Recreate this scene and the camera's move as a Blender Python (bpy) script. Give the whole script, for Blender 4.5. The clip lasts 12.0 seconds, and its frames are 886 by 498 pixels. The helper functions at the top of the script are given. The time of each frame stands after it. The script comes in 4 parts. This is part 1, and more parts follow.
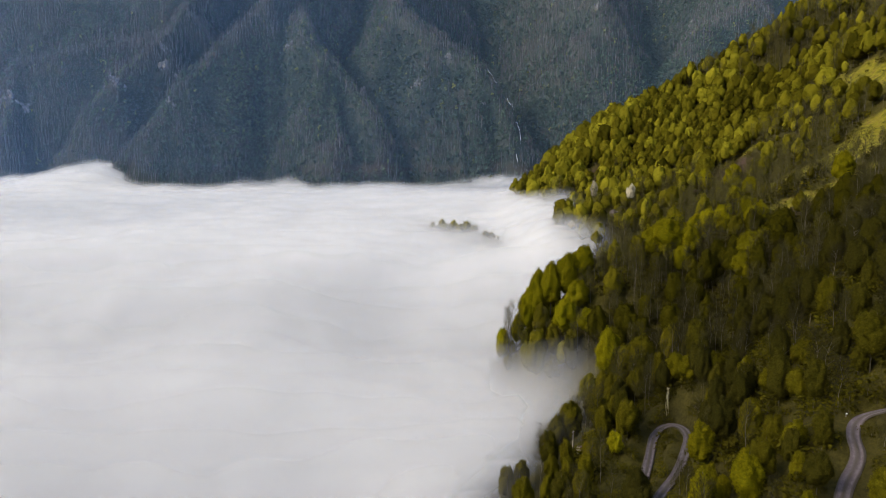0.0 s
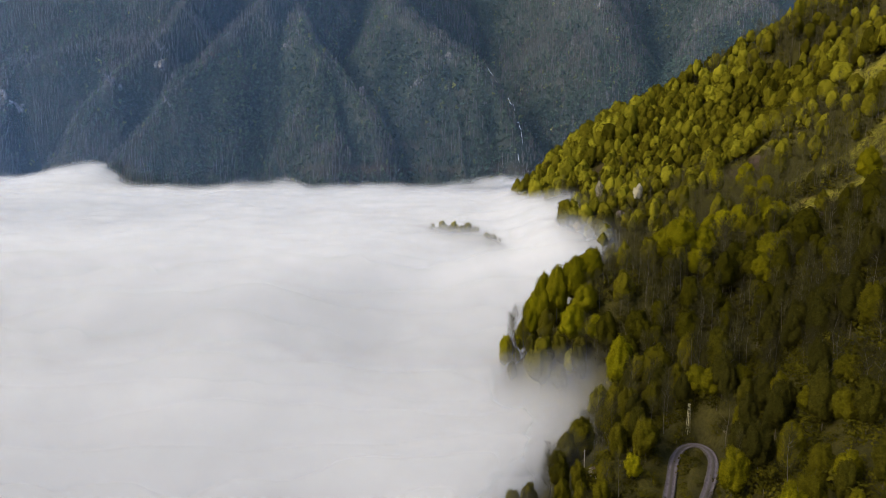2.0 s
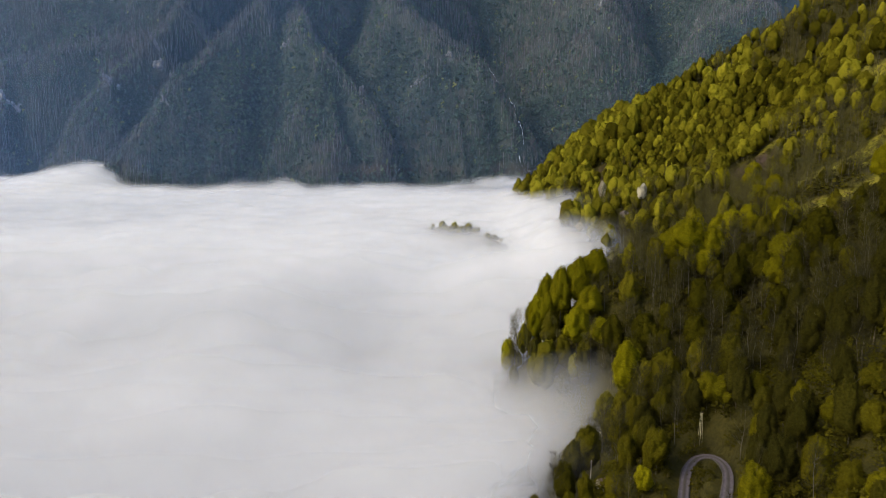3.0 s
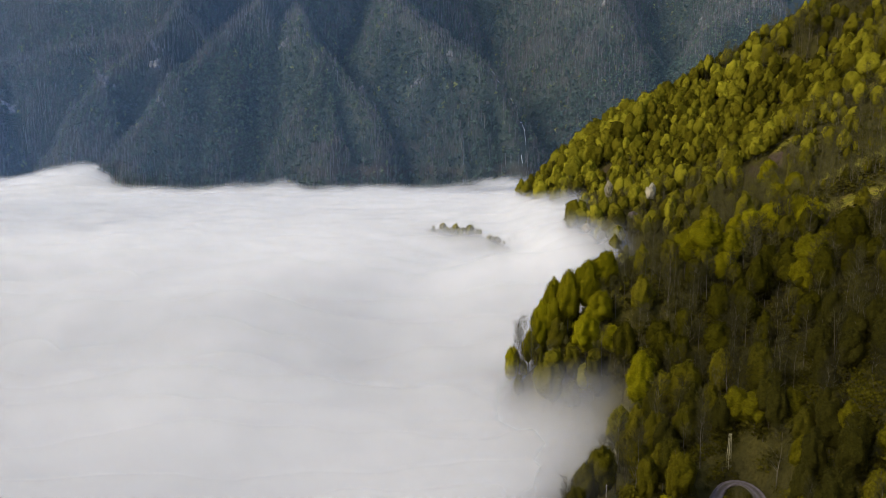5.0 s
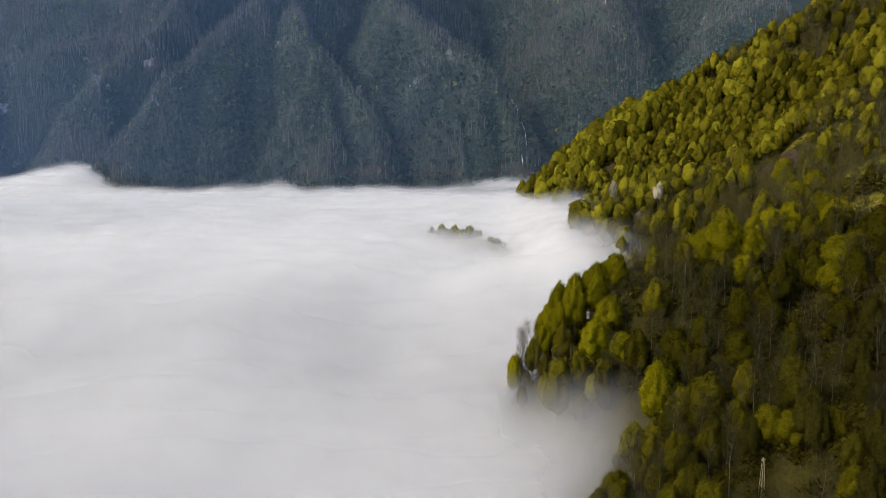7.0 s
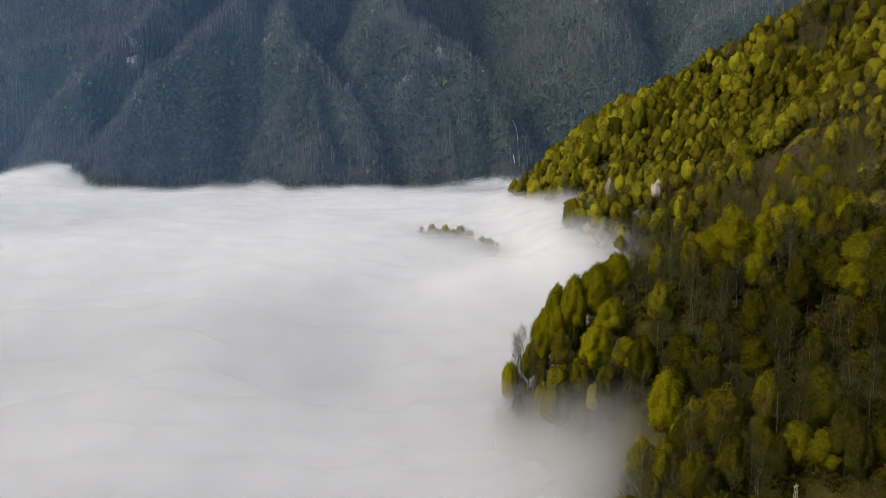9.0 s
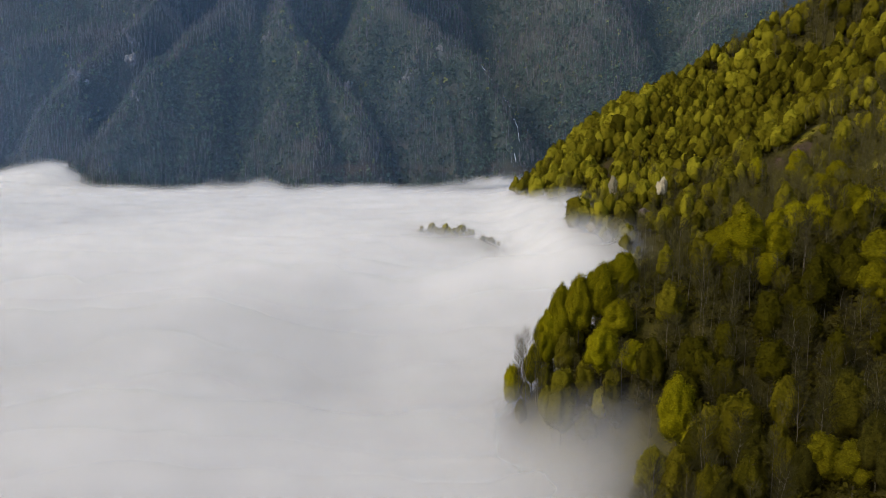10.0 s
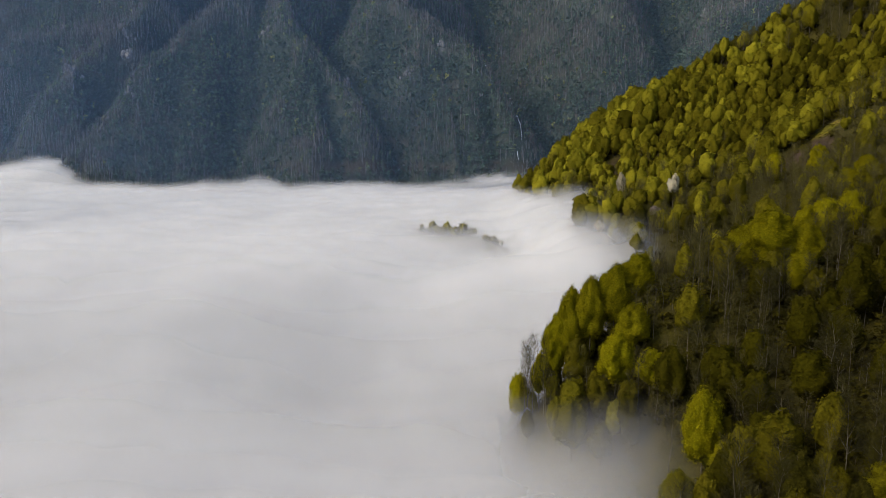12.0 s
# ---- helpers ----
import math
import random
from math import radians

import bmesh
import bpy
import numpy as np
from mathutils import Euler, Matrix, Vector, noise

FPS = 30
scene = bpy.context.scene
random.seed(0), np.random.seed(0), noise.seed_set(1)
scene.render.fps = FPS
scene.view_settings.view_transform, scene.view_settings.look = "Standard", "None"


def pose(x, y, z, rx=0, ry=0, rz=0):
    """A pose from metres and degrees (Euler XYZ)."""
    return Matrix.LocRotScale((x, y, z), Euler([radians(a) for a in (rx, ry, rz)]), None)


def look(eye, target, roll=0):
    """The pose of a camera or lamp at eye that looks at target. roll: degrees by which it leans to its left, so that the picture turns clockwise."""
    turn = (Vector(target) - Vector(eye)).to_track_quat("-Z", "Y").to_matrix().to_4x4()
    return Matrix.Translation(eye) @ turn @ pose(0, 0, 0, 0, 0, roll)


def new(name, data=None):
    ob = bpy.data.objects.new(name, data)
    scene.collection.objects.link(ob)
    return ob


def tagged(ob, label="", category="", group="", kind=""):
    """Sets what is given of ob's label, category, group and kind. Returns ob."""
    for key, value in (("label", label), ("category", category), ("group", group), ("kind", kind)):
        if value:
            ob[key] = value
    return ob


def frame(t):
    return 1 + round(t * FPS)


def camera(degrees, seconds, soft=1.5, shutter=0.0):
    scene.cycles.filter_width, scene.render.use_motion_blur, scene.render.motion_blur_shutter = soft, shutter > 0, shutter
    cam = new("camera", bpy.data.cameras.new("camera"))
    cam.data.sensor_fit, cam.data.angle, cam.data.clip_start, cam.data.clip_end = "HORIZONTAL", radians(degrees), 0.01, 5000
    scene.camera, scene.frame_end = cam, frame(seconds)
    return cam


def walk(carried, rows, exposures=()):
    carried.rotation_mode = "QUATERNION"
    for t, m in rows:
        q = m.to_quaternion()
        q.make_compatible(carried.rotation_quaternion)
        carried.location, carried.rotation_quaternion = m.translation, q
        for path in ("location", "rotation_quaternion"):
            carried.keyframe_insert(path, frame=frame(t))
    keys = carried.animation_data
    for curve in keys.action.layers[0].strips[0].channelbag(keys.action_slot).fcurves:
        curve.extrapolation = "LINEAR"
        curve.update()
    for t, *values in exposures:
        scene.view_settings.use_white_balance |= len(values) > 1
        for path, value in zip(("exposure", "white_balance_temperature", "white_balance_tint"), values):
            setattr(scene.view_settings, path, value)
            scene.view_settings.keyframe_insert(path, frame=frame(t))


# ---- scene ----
cam = camera(69.9, 12.0, soft=0.8)
METRES, EYE, TILT, LEAN, TURN = 110.0, 200.0, -8.5, 0.0, 0.0
ROWS = [
    (0.0, 0.0, 0.0, 0.0, 0.0, 0.0, -0.0),
    (0.5, 0.0003, 0.0408, 0.0012, -0.0, 0.04, -0.0),
    (1.0, 0.0008, 0.0819, 0.0024, 0.01, 0.08, 0.01),
    (1.5, 0.0009, 0.1228, 0.0036, 0.02, 0.13, 0.03),
    (2.0, 0.0011, 0.164, 0.0042, 0.03, 0.16, 0.03),
    (2.5, 0.0013, 0.2048, 0.0049, 0.05, 0.19, 0.02),
    (3.0, 0.002, 0.2463, 0.0057, 0.07, 0.22, 0.02),
    (5.0, 0.007, 0.415, 0.0059, 0.19, 0.46, 0.07),
    (5.5, 0.0075, 0.4567, 0.006, 0.21, 0.52, 0.05),
    (6.0, 0.0079, 0.4983, 0.0059, 0.23, 0.58, 0.01),
    (6.5, 0.0083, 0.5396, 0.0055, 0.24, 0.63, -0.0),
    (7.0, 0.0103, 0.582, 0.0048, 0.12, 0.68, 0.02),
    (9.0, 0.0133, 0.7503, 0.0033, -0.72, 0.77, 0.21),
    (9.5, 0.0143, 0.7922, 0.0023, -0.7, 0.76, 0.19),
    (10.0, 0.0154, 0.8343, 0.0013, -0.68, 0.74, 0.16),
    (10.5, 0.0157, 0.8755, 0.0005, -0.67, 0.71, 0.12),
    (11.0, 0.0164, 0.9173, 0.0003, -0.65, 0.7, 0.1),
    (11.5, 0.0171, 0.9587, 0.0021, -0.62, 0.67, 0.06),
    (12.0, 0.0177, 0.9995, 0.0055, -0.59, 0.66, 0.04),
]
walk(cam, [(t, pose(0, 0, EYE, TILT, LEAN, TURN) @ pose(METRES * x, METRES * y, METRES * z, 90 + pitch, roll, yaw)) for t, x, y, z, yaw, pitch, roll in ROWS],
     exposures=[(0.0, 0.06, 6780, 8.4), (6.0, 0.02, 6800, 8.4), (9.5, -0.1, 6860, 8.6), (12.0, -0.19, 6880, 8.6)])

# ---- light ----
SUN_ELEVATION, SUN_TURN = 38.0, -112.0   # degrees; the turn is counted from straight ahead, minus to the left
world = bpy.data.worlds.new("world")
scene.world = world
world.use_nodes = True
sky = world.node_tree.nodes.new("ShaderNodeTexSky")
sky.sky_type, sky.sun_disc = "NISHITA", False
sky.sun_elevation, sky.sun_rotation = radians(SUN_ELEVATION), radians(SUN_TURN)
sky.altitude, sky.air_density, sky.dust_density, sky.ozone_density = 600, 1.0, 4.0, 1.0
world.node_tree.links.new(sky.outputs[0], world.node_tree.nodes["Background"].inputs["Color"])
world.node_tree.nodes["Background"].inputs["Strength"].default_value = 0.385
sun = new("sun", bpy.data.lights.new("sun", "SUN"))
sun.data.energy, sun.data.angle, sun.data.color = 2.75, radians(28), (1.0, 0.9, 0.72)
a, e = radians(SUN_TURN), radians(SUN_ELEVATION)
sun.matrix_world = look((0, 0, 0), (-math.sin(a) * math.cos(e), -math.cos(a) * math.cos(e), -math.sin(e)))

# ---- materials ----


def nodes_of(name):
    m = bpy.data.materials.new(name)
    m.use_nodes = True
    return m, m.node_tree.nodes, m.node_tree.links, m.node_tree.nodes["Principled BSDF"]


def ramp(nodes, links, source, stops):
    r = nodes.new("ShaderNodeValToRGB")
    while len(r.color_ramp.elements) < len(stops):
        r.color_ramp.elements.new(0.5)
    for el, (at, col) in zip(r.color_ramp.elements, stops):
        el.position, el.color = at, (*col, 1)
    links.new(source, r.inputs[0])
    return r.outputs[0]


def noise_of(nodes, links, scale, detail=4.0, rough=0.6):
    g = nodes.new("ShaderNodeNewGeometry")
    n = nodes.new("ShaderNodeTexNoise")
    n.inputs["Scale"].default_value, n.inputs["Detail"].default_value, n.inputs["Roughness"].default_value = scale, detail, rough
    links.new(g.outputs["Position"], n.inputs["Vector"])
    return n.outputs["Fac"]


def mix(nodes, links, fac, one, two, mode="MIX"):
    m = nodes.new("ShaderNodeMix")
    m.data_type, m.blend_type = "RGBA", mode
    for value, slot in ((fac, m.inputs["Factor"]), (one, m.inputs["A"]), (two, m.inputs["B"])):
        if isinstance(value, (int, float)):
            slot.default_value = value
        elif isinstance(value, tuple):
            slot.default_value = (*value, 1)
        else:
            links.new(value, slot)
    return m.outputs["Result"]


def attribute(nodes, name):
    n = nodes.new("ShaderNodeAttribute")
    n.attribute_name = name
    return n.outputs["Fac"]


def bump(nodes, links, bsdf, height, strength, distance):
    b = nodes.new("ShaderNodeBump")
    b.inputs["Strength"].default_value, b.inputs["Distance"].default_value = strength, distance
    links.new(height, b.inputs["Height"])
    links.new(b.outputs[0], bsdf.inputs["Normal"])


def foliage(name, stops, joined, through_light=0.3, leaf_scale=1.6, speckle=1.0):
    """Leaves: one tint a tree, a smaller change from clump to clump, and light that comes through."""
    m, nodes, links, bsdf = nodes_of(name)
    if joined:
        tint = attribute(nodes, "tint")
    else:
        own = nodes.new("ShaderNodeSeparateColor")
        links.new(nodes.new("ShaderNodeObjectInfo").outputs["Color"], own.inputs[0])
        tint = own.outputs[0]
    col = ramp(nodes, links, tint, stops)
    isle = nodes.new("ShaderNodeNewGeometry").outputs["Random Per Island"]
    vary = ramp(nodes, links, isle, [(0.0, (1 - 0.22 * speckle,) * 3), (1.0, (1 + 0.18 * speckle, 1 + 0.15 * speckle, 1 + 0.1 * speckle))])
    col = mix(nodes, links, 1.0, col, vary, "MULTIPLY")
    fine = noise_of(nodes, links, leaf_scale, 3, 0.7)
    col = mix(nodes, links, 1.0, col, ramp(nodes, links, fine, [(0.3, (1 - 0.34 * speckle,) * 3), (0.7, (1 + 0.3 * speckle,) * 3)]), "MULTIPLY")
    bump(nodes, links, bsdf, fine, speckle, 0.7 / leaf_scale)
    links.new(col, bsdf.inputs["Base Color"])
    bsdf.inputs["Roughness"].default_value = 0.75
    bsdf.inputs["Specular IOR Level"].default_value = 0.01
    tr = nodes.new("ShaderNodeBsdfTranslucent")
    links.new(col, tr.inputs["Color"])
    both = nodes.new("ShaderNodeMixShader")
    both.inputs[0].default_value = through_light
    links.new(bsdf.outputs[0], both.inputs[1])
    links.new(tr.outputs[0], both.inputs[2])
    links.new(both.outputs[0], nodes["Material Output"].inputs["Surface"])
    return m


def surface(name, stops, scale, fine, roughness=0.9, relief=0.5, distance=0.3):
    """A rough surface: colour by broad noise, broken by fine noise, with relief."""
    m, nodes, links, bsdf = nodes_of(name)
    col = ramp(nodes, links, noise_of(nodes, links, scale), stops)
    grain = noise_of(nodes, links, fine, 6, 0.7)
    col = mix(nodes, links, 1.0, col, ramp(nodes, links, grain, [(0.25, (0.6, 0.6, 0.6)), (0.75, (1.3, 1.3, 1.3))]), "MULTIPLY")
    links.new(col, bsdf.inputs["Base Color"])
    bsdf.inputs["Roughness"].default_value = roughness
    bsdf.inputs["Specular IOR Level"].default_value = 0.2
    bump(nodes, links, bsdf, grain, relief, distance)
    return m


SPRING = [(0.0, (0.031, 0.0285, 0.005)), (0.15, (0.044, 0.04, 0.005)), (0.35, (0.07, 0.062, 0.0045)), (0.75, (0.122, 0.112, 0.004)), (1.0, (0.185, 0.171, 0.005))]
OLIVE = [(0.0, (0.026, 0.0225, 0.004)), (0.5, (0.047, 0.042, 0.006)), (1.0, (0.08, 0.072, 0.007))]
TWIG = [(0.0, (0.02, 0.018, 0.008)), (0.5, (0.03, 0.0275, 0.01)), (1.0, (0.05, 0.046, 0.013))]
# Far leaves: the blue of distance haze is put into the green.
HAZED_GREEN = [(0.0, (0.034, 0.056, 0.05)), (0.45, (0.046, 0.074, 0.06)), (0.75, (0.068, 0.098, 0.066)), (0.92, (0.1, 0.128, 0.066)), (0.98, (0.15, 0.165, 0.06)), (1.0, (0.19, 0.19, 0.06))]
FAR_GREY = [(0.0, (0.055, 0.052, 0.053)), (0.6, (0.085, 0.077, 0.076)), (1.0, (0.125, 0.11, 0.104))]
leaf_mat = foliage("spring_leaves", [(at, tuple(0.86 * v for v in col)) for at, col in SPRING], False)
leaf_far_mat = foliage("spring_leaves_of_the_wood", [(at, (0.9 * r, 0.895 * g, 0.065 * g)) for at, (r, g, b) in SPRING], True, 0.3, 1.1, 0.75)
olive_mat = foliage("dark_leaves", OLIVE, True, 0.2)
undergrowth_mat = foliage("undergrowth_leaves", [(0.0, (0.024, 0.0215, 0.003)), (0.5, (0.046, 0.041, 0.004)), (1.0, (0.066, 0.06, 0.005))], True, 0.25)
blossom_mat = foliage("blossom", [(0.0, (0.13, 0.11, 0.11)), (0.6, (0.3, 0.27, 0.19)), (1.0, (0.42, 0.39, 0.3))], False)
twig_mat = foliage("twigs", [(at, tuple(1.2 * v for v in col)) for at, col in TWIG], False, 0.1)
twig_far_mat = foliage("twigs_of_the_wood", [(at, tuple(1.5 * v for v in col)) for at, col in TWIG], True, 0.1)
hazed_green_mat = foliage("leaves_of_the_far_wood", [(at, tuple(1.2 * v for v in col)) for at, col in HAZED_GREEN], True, 0.3, 0.6)
far_grey_mat = foliage("twigs_of_the_far_wood", FAR_GREY, True, 0.1, 0.6)
bark_mat = surface("grey_bark", [(0.3, (0.032, 0.027, 0.016)), (0.7, (0.085, 0.072, 0.046))], 0.4, 6.0, relief=0.6, distance=0.03)
trunk_mat = surface("pale_trunk_bark", [(0.3, (0.045, 0.04, 0.027)), (0.7, (0.1, 0.09, 0.066))], 0.3, 5.0, relief=0.5, distance=0.03)
pale_bark_mat = surface("pale_bark", [(0.3, (0.075, 0.082, 0.086)), (0.7, (0.15, 0.155, 0.155))], 0.05, 1.0, relief=0.3, distance=0.05)


def ground_material():
    m, nodes, links, bsdf = nodes_of("hillside_soil")
    litter = ramp(nodes, links, noise_of(nodes, links, 0.05, 5), [(0.3, (0.024, 0.021, 0.006)), (0.55, (0.036, 0.031, 0.006)), (0.75, (0.05, 0.045, 0.007))])
    meadow = ramp(nodes, links, noise_of(nodes, links, 0.16, 6, 0.7), [(0.3, (0.045, 0.042, 0.006)), (0.42, (0.075, 0.068, 0.007)), (0.52, (0.145, 0.132, 0.01)), (0.62, (0.11, 0.08, 0.02)), (0.75, (0.05, 0.046, 0.007))])
    earth = ramp(nodes, links, noise_of(nodes, links, 0.1, 5), [(0.3, (0.035, 0.023, 0.017)), (0.7, (0.06, 0.038, 0.027))])
    # Soil of the far wall: distance haze tints its base colour blue-green.
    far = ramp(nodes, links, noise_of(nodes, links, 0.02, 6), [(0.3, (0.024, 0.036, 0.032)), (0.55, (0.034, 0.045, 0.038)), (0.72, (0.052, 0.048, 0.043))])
    rock = ramp(nodes, links, noise_of(nodes, links, 0.08, 6, 0.7), [(0.3, (0.09, 0.095, 0.105)), (0.65, (0.26, 0.25, 0.25))])
    col = mix(nodes, links, attribute(nodes, "meadow"), litter, meadow)
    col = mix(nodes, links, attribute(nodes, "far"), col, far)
    col = mix(nodes, links, attribute(nodes, "earth"), col, earth)
    col = mix(nodes, links, attribute(nodes, "rock"), col, rock)
    grain = noise_of(nodes, links, 0.9, 7, 0.75)
    col = mix(nodes, links, 1.0, col, ramp(nodes, links, grain, [(0.3, (0.5, 0.5, 0.5)), (0.7, (1.35, 1.35, 1.35))]), "MULTIPLY")
    links.new(col, bsdf.inputs["Base Color"])
    bsdf.inputs["Roughness"].default_value = 0.95
    bsdf.inputs["Specular IOR Level"].default_value = 0.08
    bump(nodes, links, bsdf, grain, 0.8, 1.2)
    return m


def fog_material():
    m, nodes, links, bsdf = nodes_of("fog")
    wisp = noise_of(nodes, links, 0.008, 3, 0.5)
    wisp = ramp(nodes, links, wisp, [(0.3, (0.7, 0.7, 0.7)), (0.65, (1.1, 1.1, 1.1))])
    thick = nodes.new("ShaderNodeMath")
    thick.operation, thick.use_clamp = "MULTIPLY", True
    links.new(attribute(nodes, "veil"), thick.inputs[0])
    links.new(wisp, thick.inputs[1])
    solid = nodes.new("ShaderNodeMath")
    solid.operation, solid.use_clamp = "MAXIMUM", True
    links.new(thick.outputs[0], solid.inputs[0])
    links.new(attribute(nodes, "core"), solid.inputs[1])
    d, t, clear = (nodes.new("ShaderNodeBsdf" + k) for k in ("Diffuse", "Translucent", "Transparent"))
    d.inputs["Color"].default_value = t.inputs["Color"].default_value = (0.525, 0.531, 0.534, 1)
    # droplets scatter to all sides, so the slant of a sheet counts little
    upright = nodes.new("ShaderNodeVectorMath")
    upright.operation = "MULTIPLY_ADD"
    links.new(nodes.new("ShaderNodeNewGeometry").outputs["Normal"], upright.inputs[0])
    upright.inputs[1].default_value, upright.inputs[2].default_value = (0.6, 0.6, 0.6), (0, 0, 0.4)
    for b in (d, t):
        links.new(upright.outputs[0], b.inputs["Normal"])
    body, whole = nodes.new("ShaderNodeMixShader"), nodes.new("ShaderNodeMixShader")
    body.inputs[0].default_value = 0.35
    links.new(d.outputs[0], body.inputs[1])
    links.new(t.outputs[0], body.inputs[2])
    links.new(solid.outputs[0], whole.inputs[0])
    links.new(clear.outputs[0], whole.inputs[1])
    links.new(body.outputs[0], whole.inputs[2])
    links.new(whole.outputs[0], nodes["Material Output"].inputs["Surface"])
    return m


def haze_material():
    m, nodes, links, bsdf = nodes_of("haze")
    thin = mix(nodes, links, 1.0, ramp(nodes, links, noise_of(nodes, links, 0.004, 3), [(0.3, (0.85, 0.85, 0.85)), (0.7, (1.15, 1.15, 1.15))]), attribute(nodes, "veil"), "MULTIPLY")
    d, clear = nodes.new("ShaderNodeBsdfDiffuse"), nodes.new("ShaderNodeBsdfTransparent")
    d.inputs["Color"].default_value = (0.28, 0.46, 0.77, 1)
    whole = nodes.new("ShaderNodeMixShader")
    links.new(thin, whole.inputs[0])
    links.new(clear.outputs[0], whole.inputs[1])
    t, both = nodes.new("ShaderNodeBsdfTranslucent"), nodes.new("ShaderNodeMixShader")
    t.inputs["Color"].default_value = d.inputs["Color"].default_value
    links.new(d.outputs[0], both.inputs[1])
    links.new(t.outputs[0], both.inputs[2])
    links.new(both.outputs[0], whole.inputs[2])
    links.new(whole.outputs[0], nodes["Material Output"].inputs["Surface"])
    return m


# ---- the lie of the land ----


def lattice(ix, iy, seed):
    h = (ix * 374761393 + iy * 668265263 + seed * 974634777) & 0x7FFFFFFF
    h = ((h ^ (h >> 13)) * 1274126177) & 0x7FFFFFFF
    return ((h ^ (h >> 16)) & 0xFFFF) / 65535.0


def value_noise(x, y, seed):
    ix, iy = np.floor(x).astype(np.int64), np.floor(y).astype(np.int64)
    fx, fy = x - ix, y - iy
    fx, fy = fx * fx * (3 - 2 * fx), fy * fy * (3 - 2 * fy)
    a0 = lattice(ix, iy, seed) * (1 - fx) + lattice(ix + 1, iy, seed) * fx
    a1 = lattice(ix, iy + 1, seed) * (1 - fx) + lattice(ix + 1, iy + 1, seed) * fx
    return a0 * (1 - fy) + a1 * fy


def fbm(x, y, size, seed, octaves=4):
    """Rolling noise, about -1 to 1, whose largest swells are size metres wide."""
    total, weight, norm = 0, 1.0, 0
    for o in range(octaves):
        total = total + weight * (value_noise(x / size + 17.3 * o, y / size - 9.1 * o, seed + o) * 2 - 1)
        norm += weight
        size, weight = size / 2.05, weight * 0.5
    return total / norm


def step(lo, hi, v):
    t = np.clip((v - lo) / (hi - lo), 0, 1)
    return t * t * (3 - 2 * t)


# The wooded side of the valley: for each distance ahead, how far to the right its 50, 90, 130, 170, 220 and 320 m levels lie.
LEVELS = (50, 90, 130, 170, 220, 320)
SPURS = [
    (-400, (-120, -70, -10, 40, 100, 210)),
    (0, (-50, -5, 50, 95, 150, 250)),
    (60, (-25, 15, 60, 105, 160, 260)),
    (120, (-30, 10, 62, 110, 165, 270)),
    (160, (-30, 18, 80, 122, 175, 280)),
    (200, (-20, 30, 97, 140, 195, 300)),
    (250, (20, 64, 114, 165, 225, 330)),
    (290, (25, 62, 105, 175, 245, 340)),
    (335, (2, 28, 68, 165, 262, 355)),
    (400, (45, 78, 112, 192, 258, 355)),
    (480, (40, 65, 95, 190, 262, 360)),
    (525, (25, 50, 82, 200, 280, 380)),
    (610, (50, 85, 125, 210, 290, 395)),
    (690, (30, 65, 105, 185, 265, 385)),
    (765, (0, 42, 76, 130, 207, 362)),
    (830, (60, 100, 140, 200, 275, 430)),
    (950, (200, 240, 290, 340, 400, 540)),
    (1300, (500, 540, 590, 640, 700, 900)),
]
ALONG = np.arange(-400, 1301, 2.0)
KERNEL = np.exp(-0.5 * (np.arange(-24, 25) / 7.0) ** 2)
CONTOURS = [np.convolve(np.pad(np.interp(ALONG, [r[0] for r in SPURS], [r[1][j] for r in SPURS]), 24, "edge"), KERNEL / KERNEL.sum(), "valid") for j in range(6)]


def hill(x, y):
    c = [np.interp(y, ALONG, k) for k in CONTOURS]
    z = np.maximum(50 + (x - c[0]) * 0.75, -10)
    for j in range(5):
        t = (x - c[j]) / (c[j + 1] - c[j])
        z = np.where(t > 0, LEVELS[j] + (LEVELS[j + 1] - LEVELS[j]) * t, z)
    z = np.where(x > c[5], 320 + (x - c[5]) * 0.5, z)
    z = z + 13 * step(520, 700, y) * step(90, 140, z) + 5 * step(580, 720, y) * step(140, 200, z)
    return np.minimum(z, 430 + 0.08 * (x - 400))


# Crests that come down from the far wall of the valley: plan, height, and how steeply their sides fall.
CRESTS = [
    (1.32, [(-900, 1060, 170), (-763, 1110, 242), (-802, 1250, 385), (-680, 1290, 423), (-554, 1330, 459), (-520, 1700, 760)]),
    (1.47, [(-665, 1040, 130), (-645, 1085, 198), (-626, 1130, 272), (-591, 1170, 344), (-537, 1270, 451), (-510, 1320, 504)]),
    (1.27, [(-560, 965, 120), (-514, 1005, 190), (-449, 1065, 290), (-426, 1110, 346), (-368, 1180, 423), (-331, 1240, 485), (-300, 1600, 760)]),
    (1.32, [(-150, 935, 100), (-159, 975, 156), (-178, 1050, 267), (-200, 1140, 387), (-268, 1240, 475)]),
    (1.42, [(-200, 1140, 387), (-117, 1080, 296), (-66, 1030, 186), (-50, 1000, 130)]),
    (1.37, [(-60, 1600, 760), (-101, 1265, 491), (-25, 1205, 428), (65, 1140, 359), (110, 1090, 288), (131, 1055, 189), (140, 1020, 130)]),
    (1.27, [(-25, 1205, 428), (6, 1120, 319), (41, 1010, 176), (50, 970, 110)]),
    (1.22, [(165, 1080, 120), (174, 1120, 184), (221, 1170, 274), (335, 1235, 424), (301, 1280, 495), (300, 1600, 800)]),
    (1.22, [(330, 1100, 200), (367, 1150, 283), (455, 1205, 430), (590, 1270, 510), (650, 1600, 800)]),
]


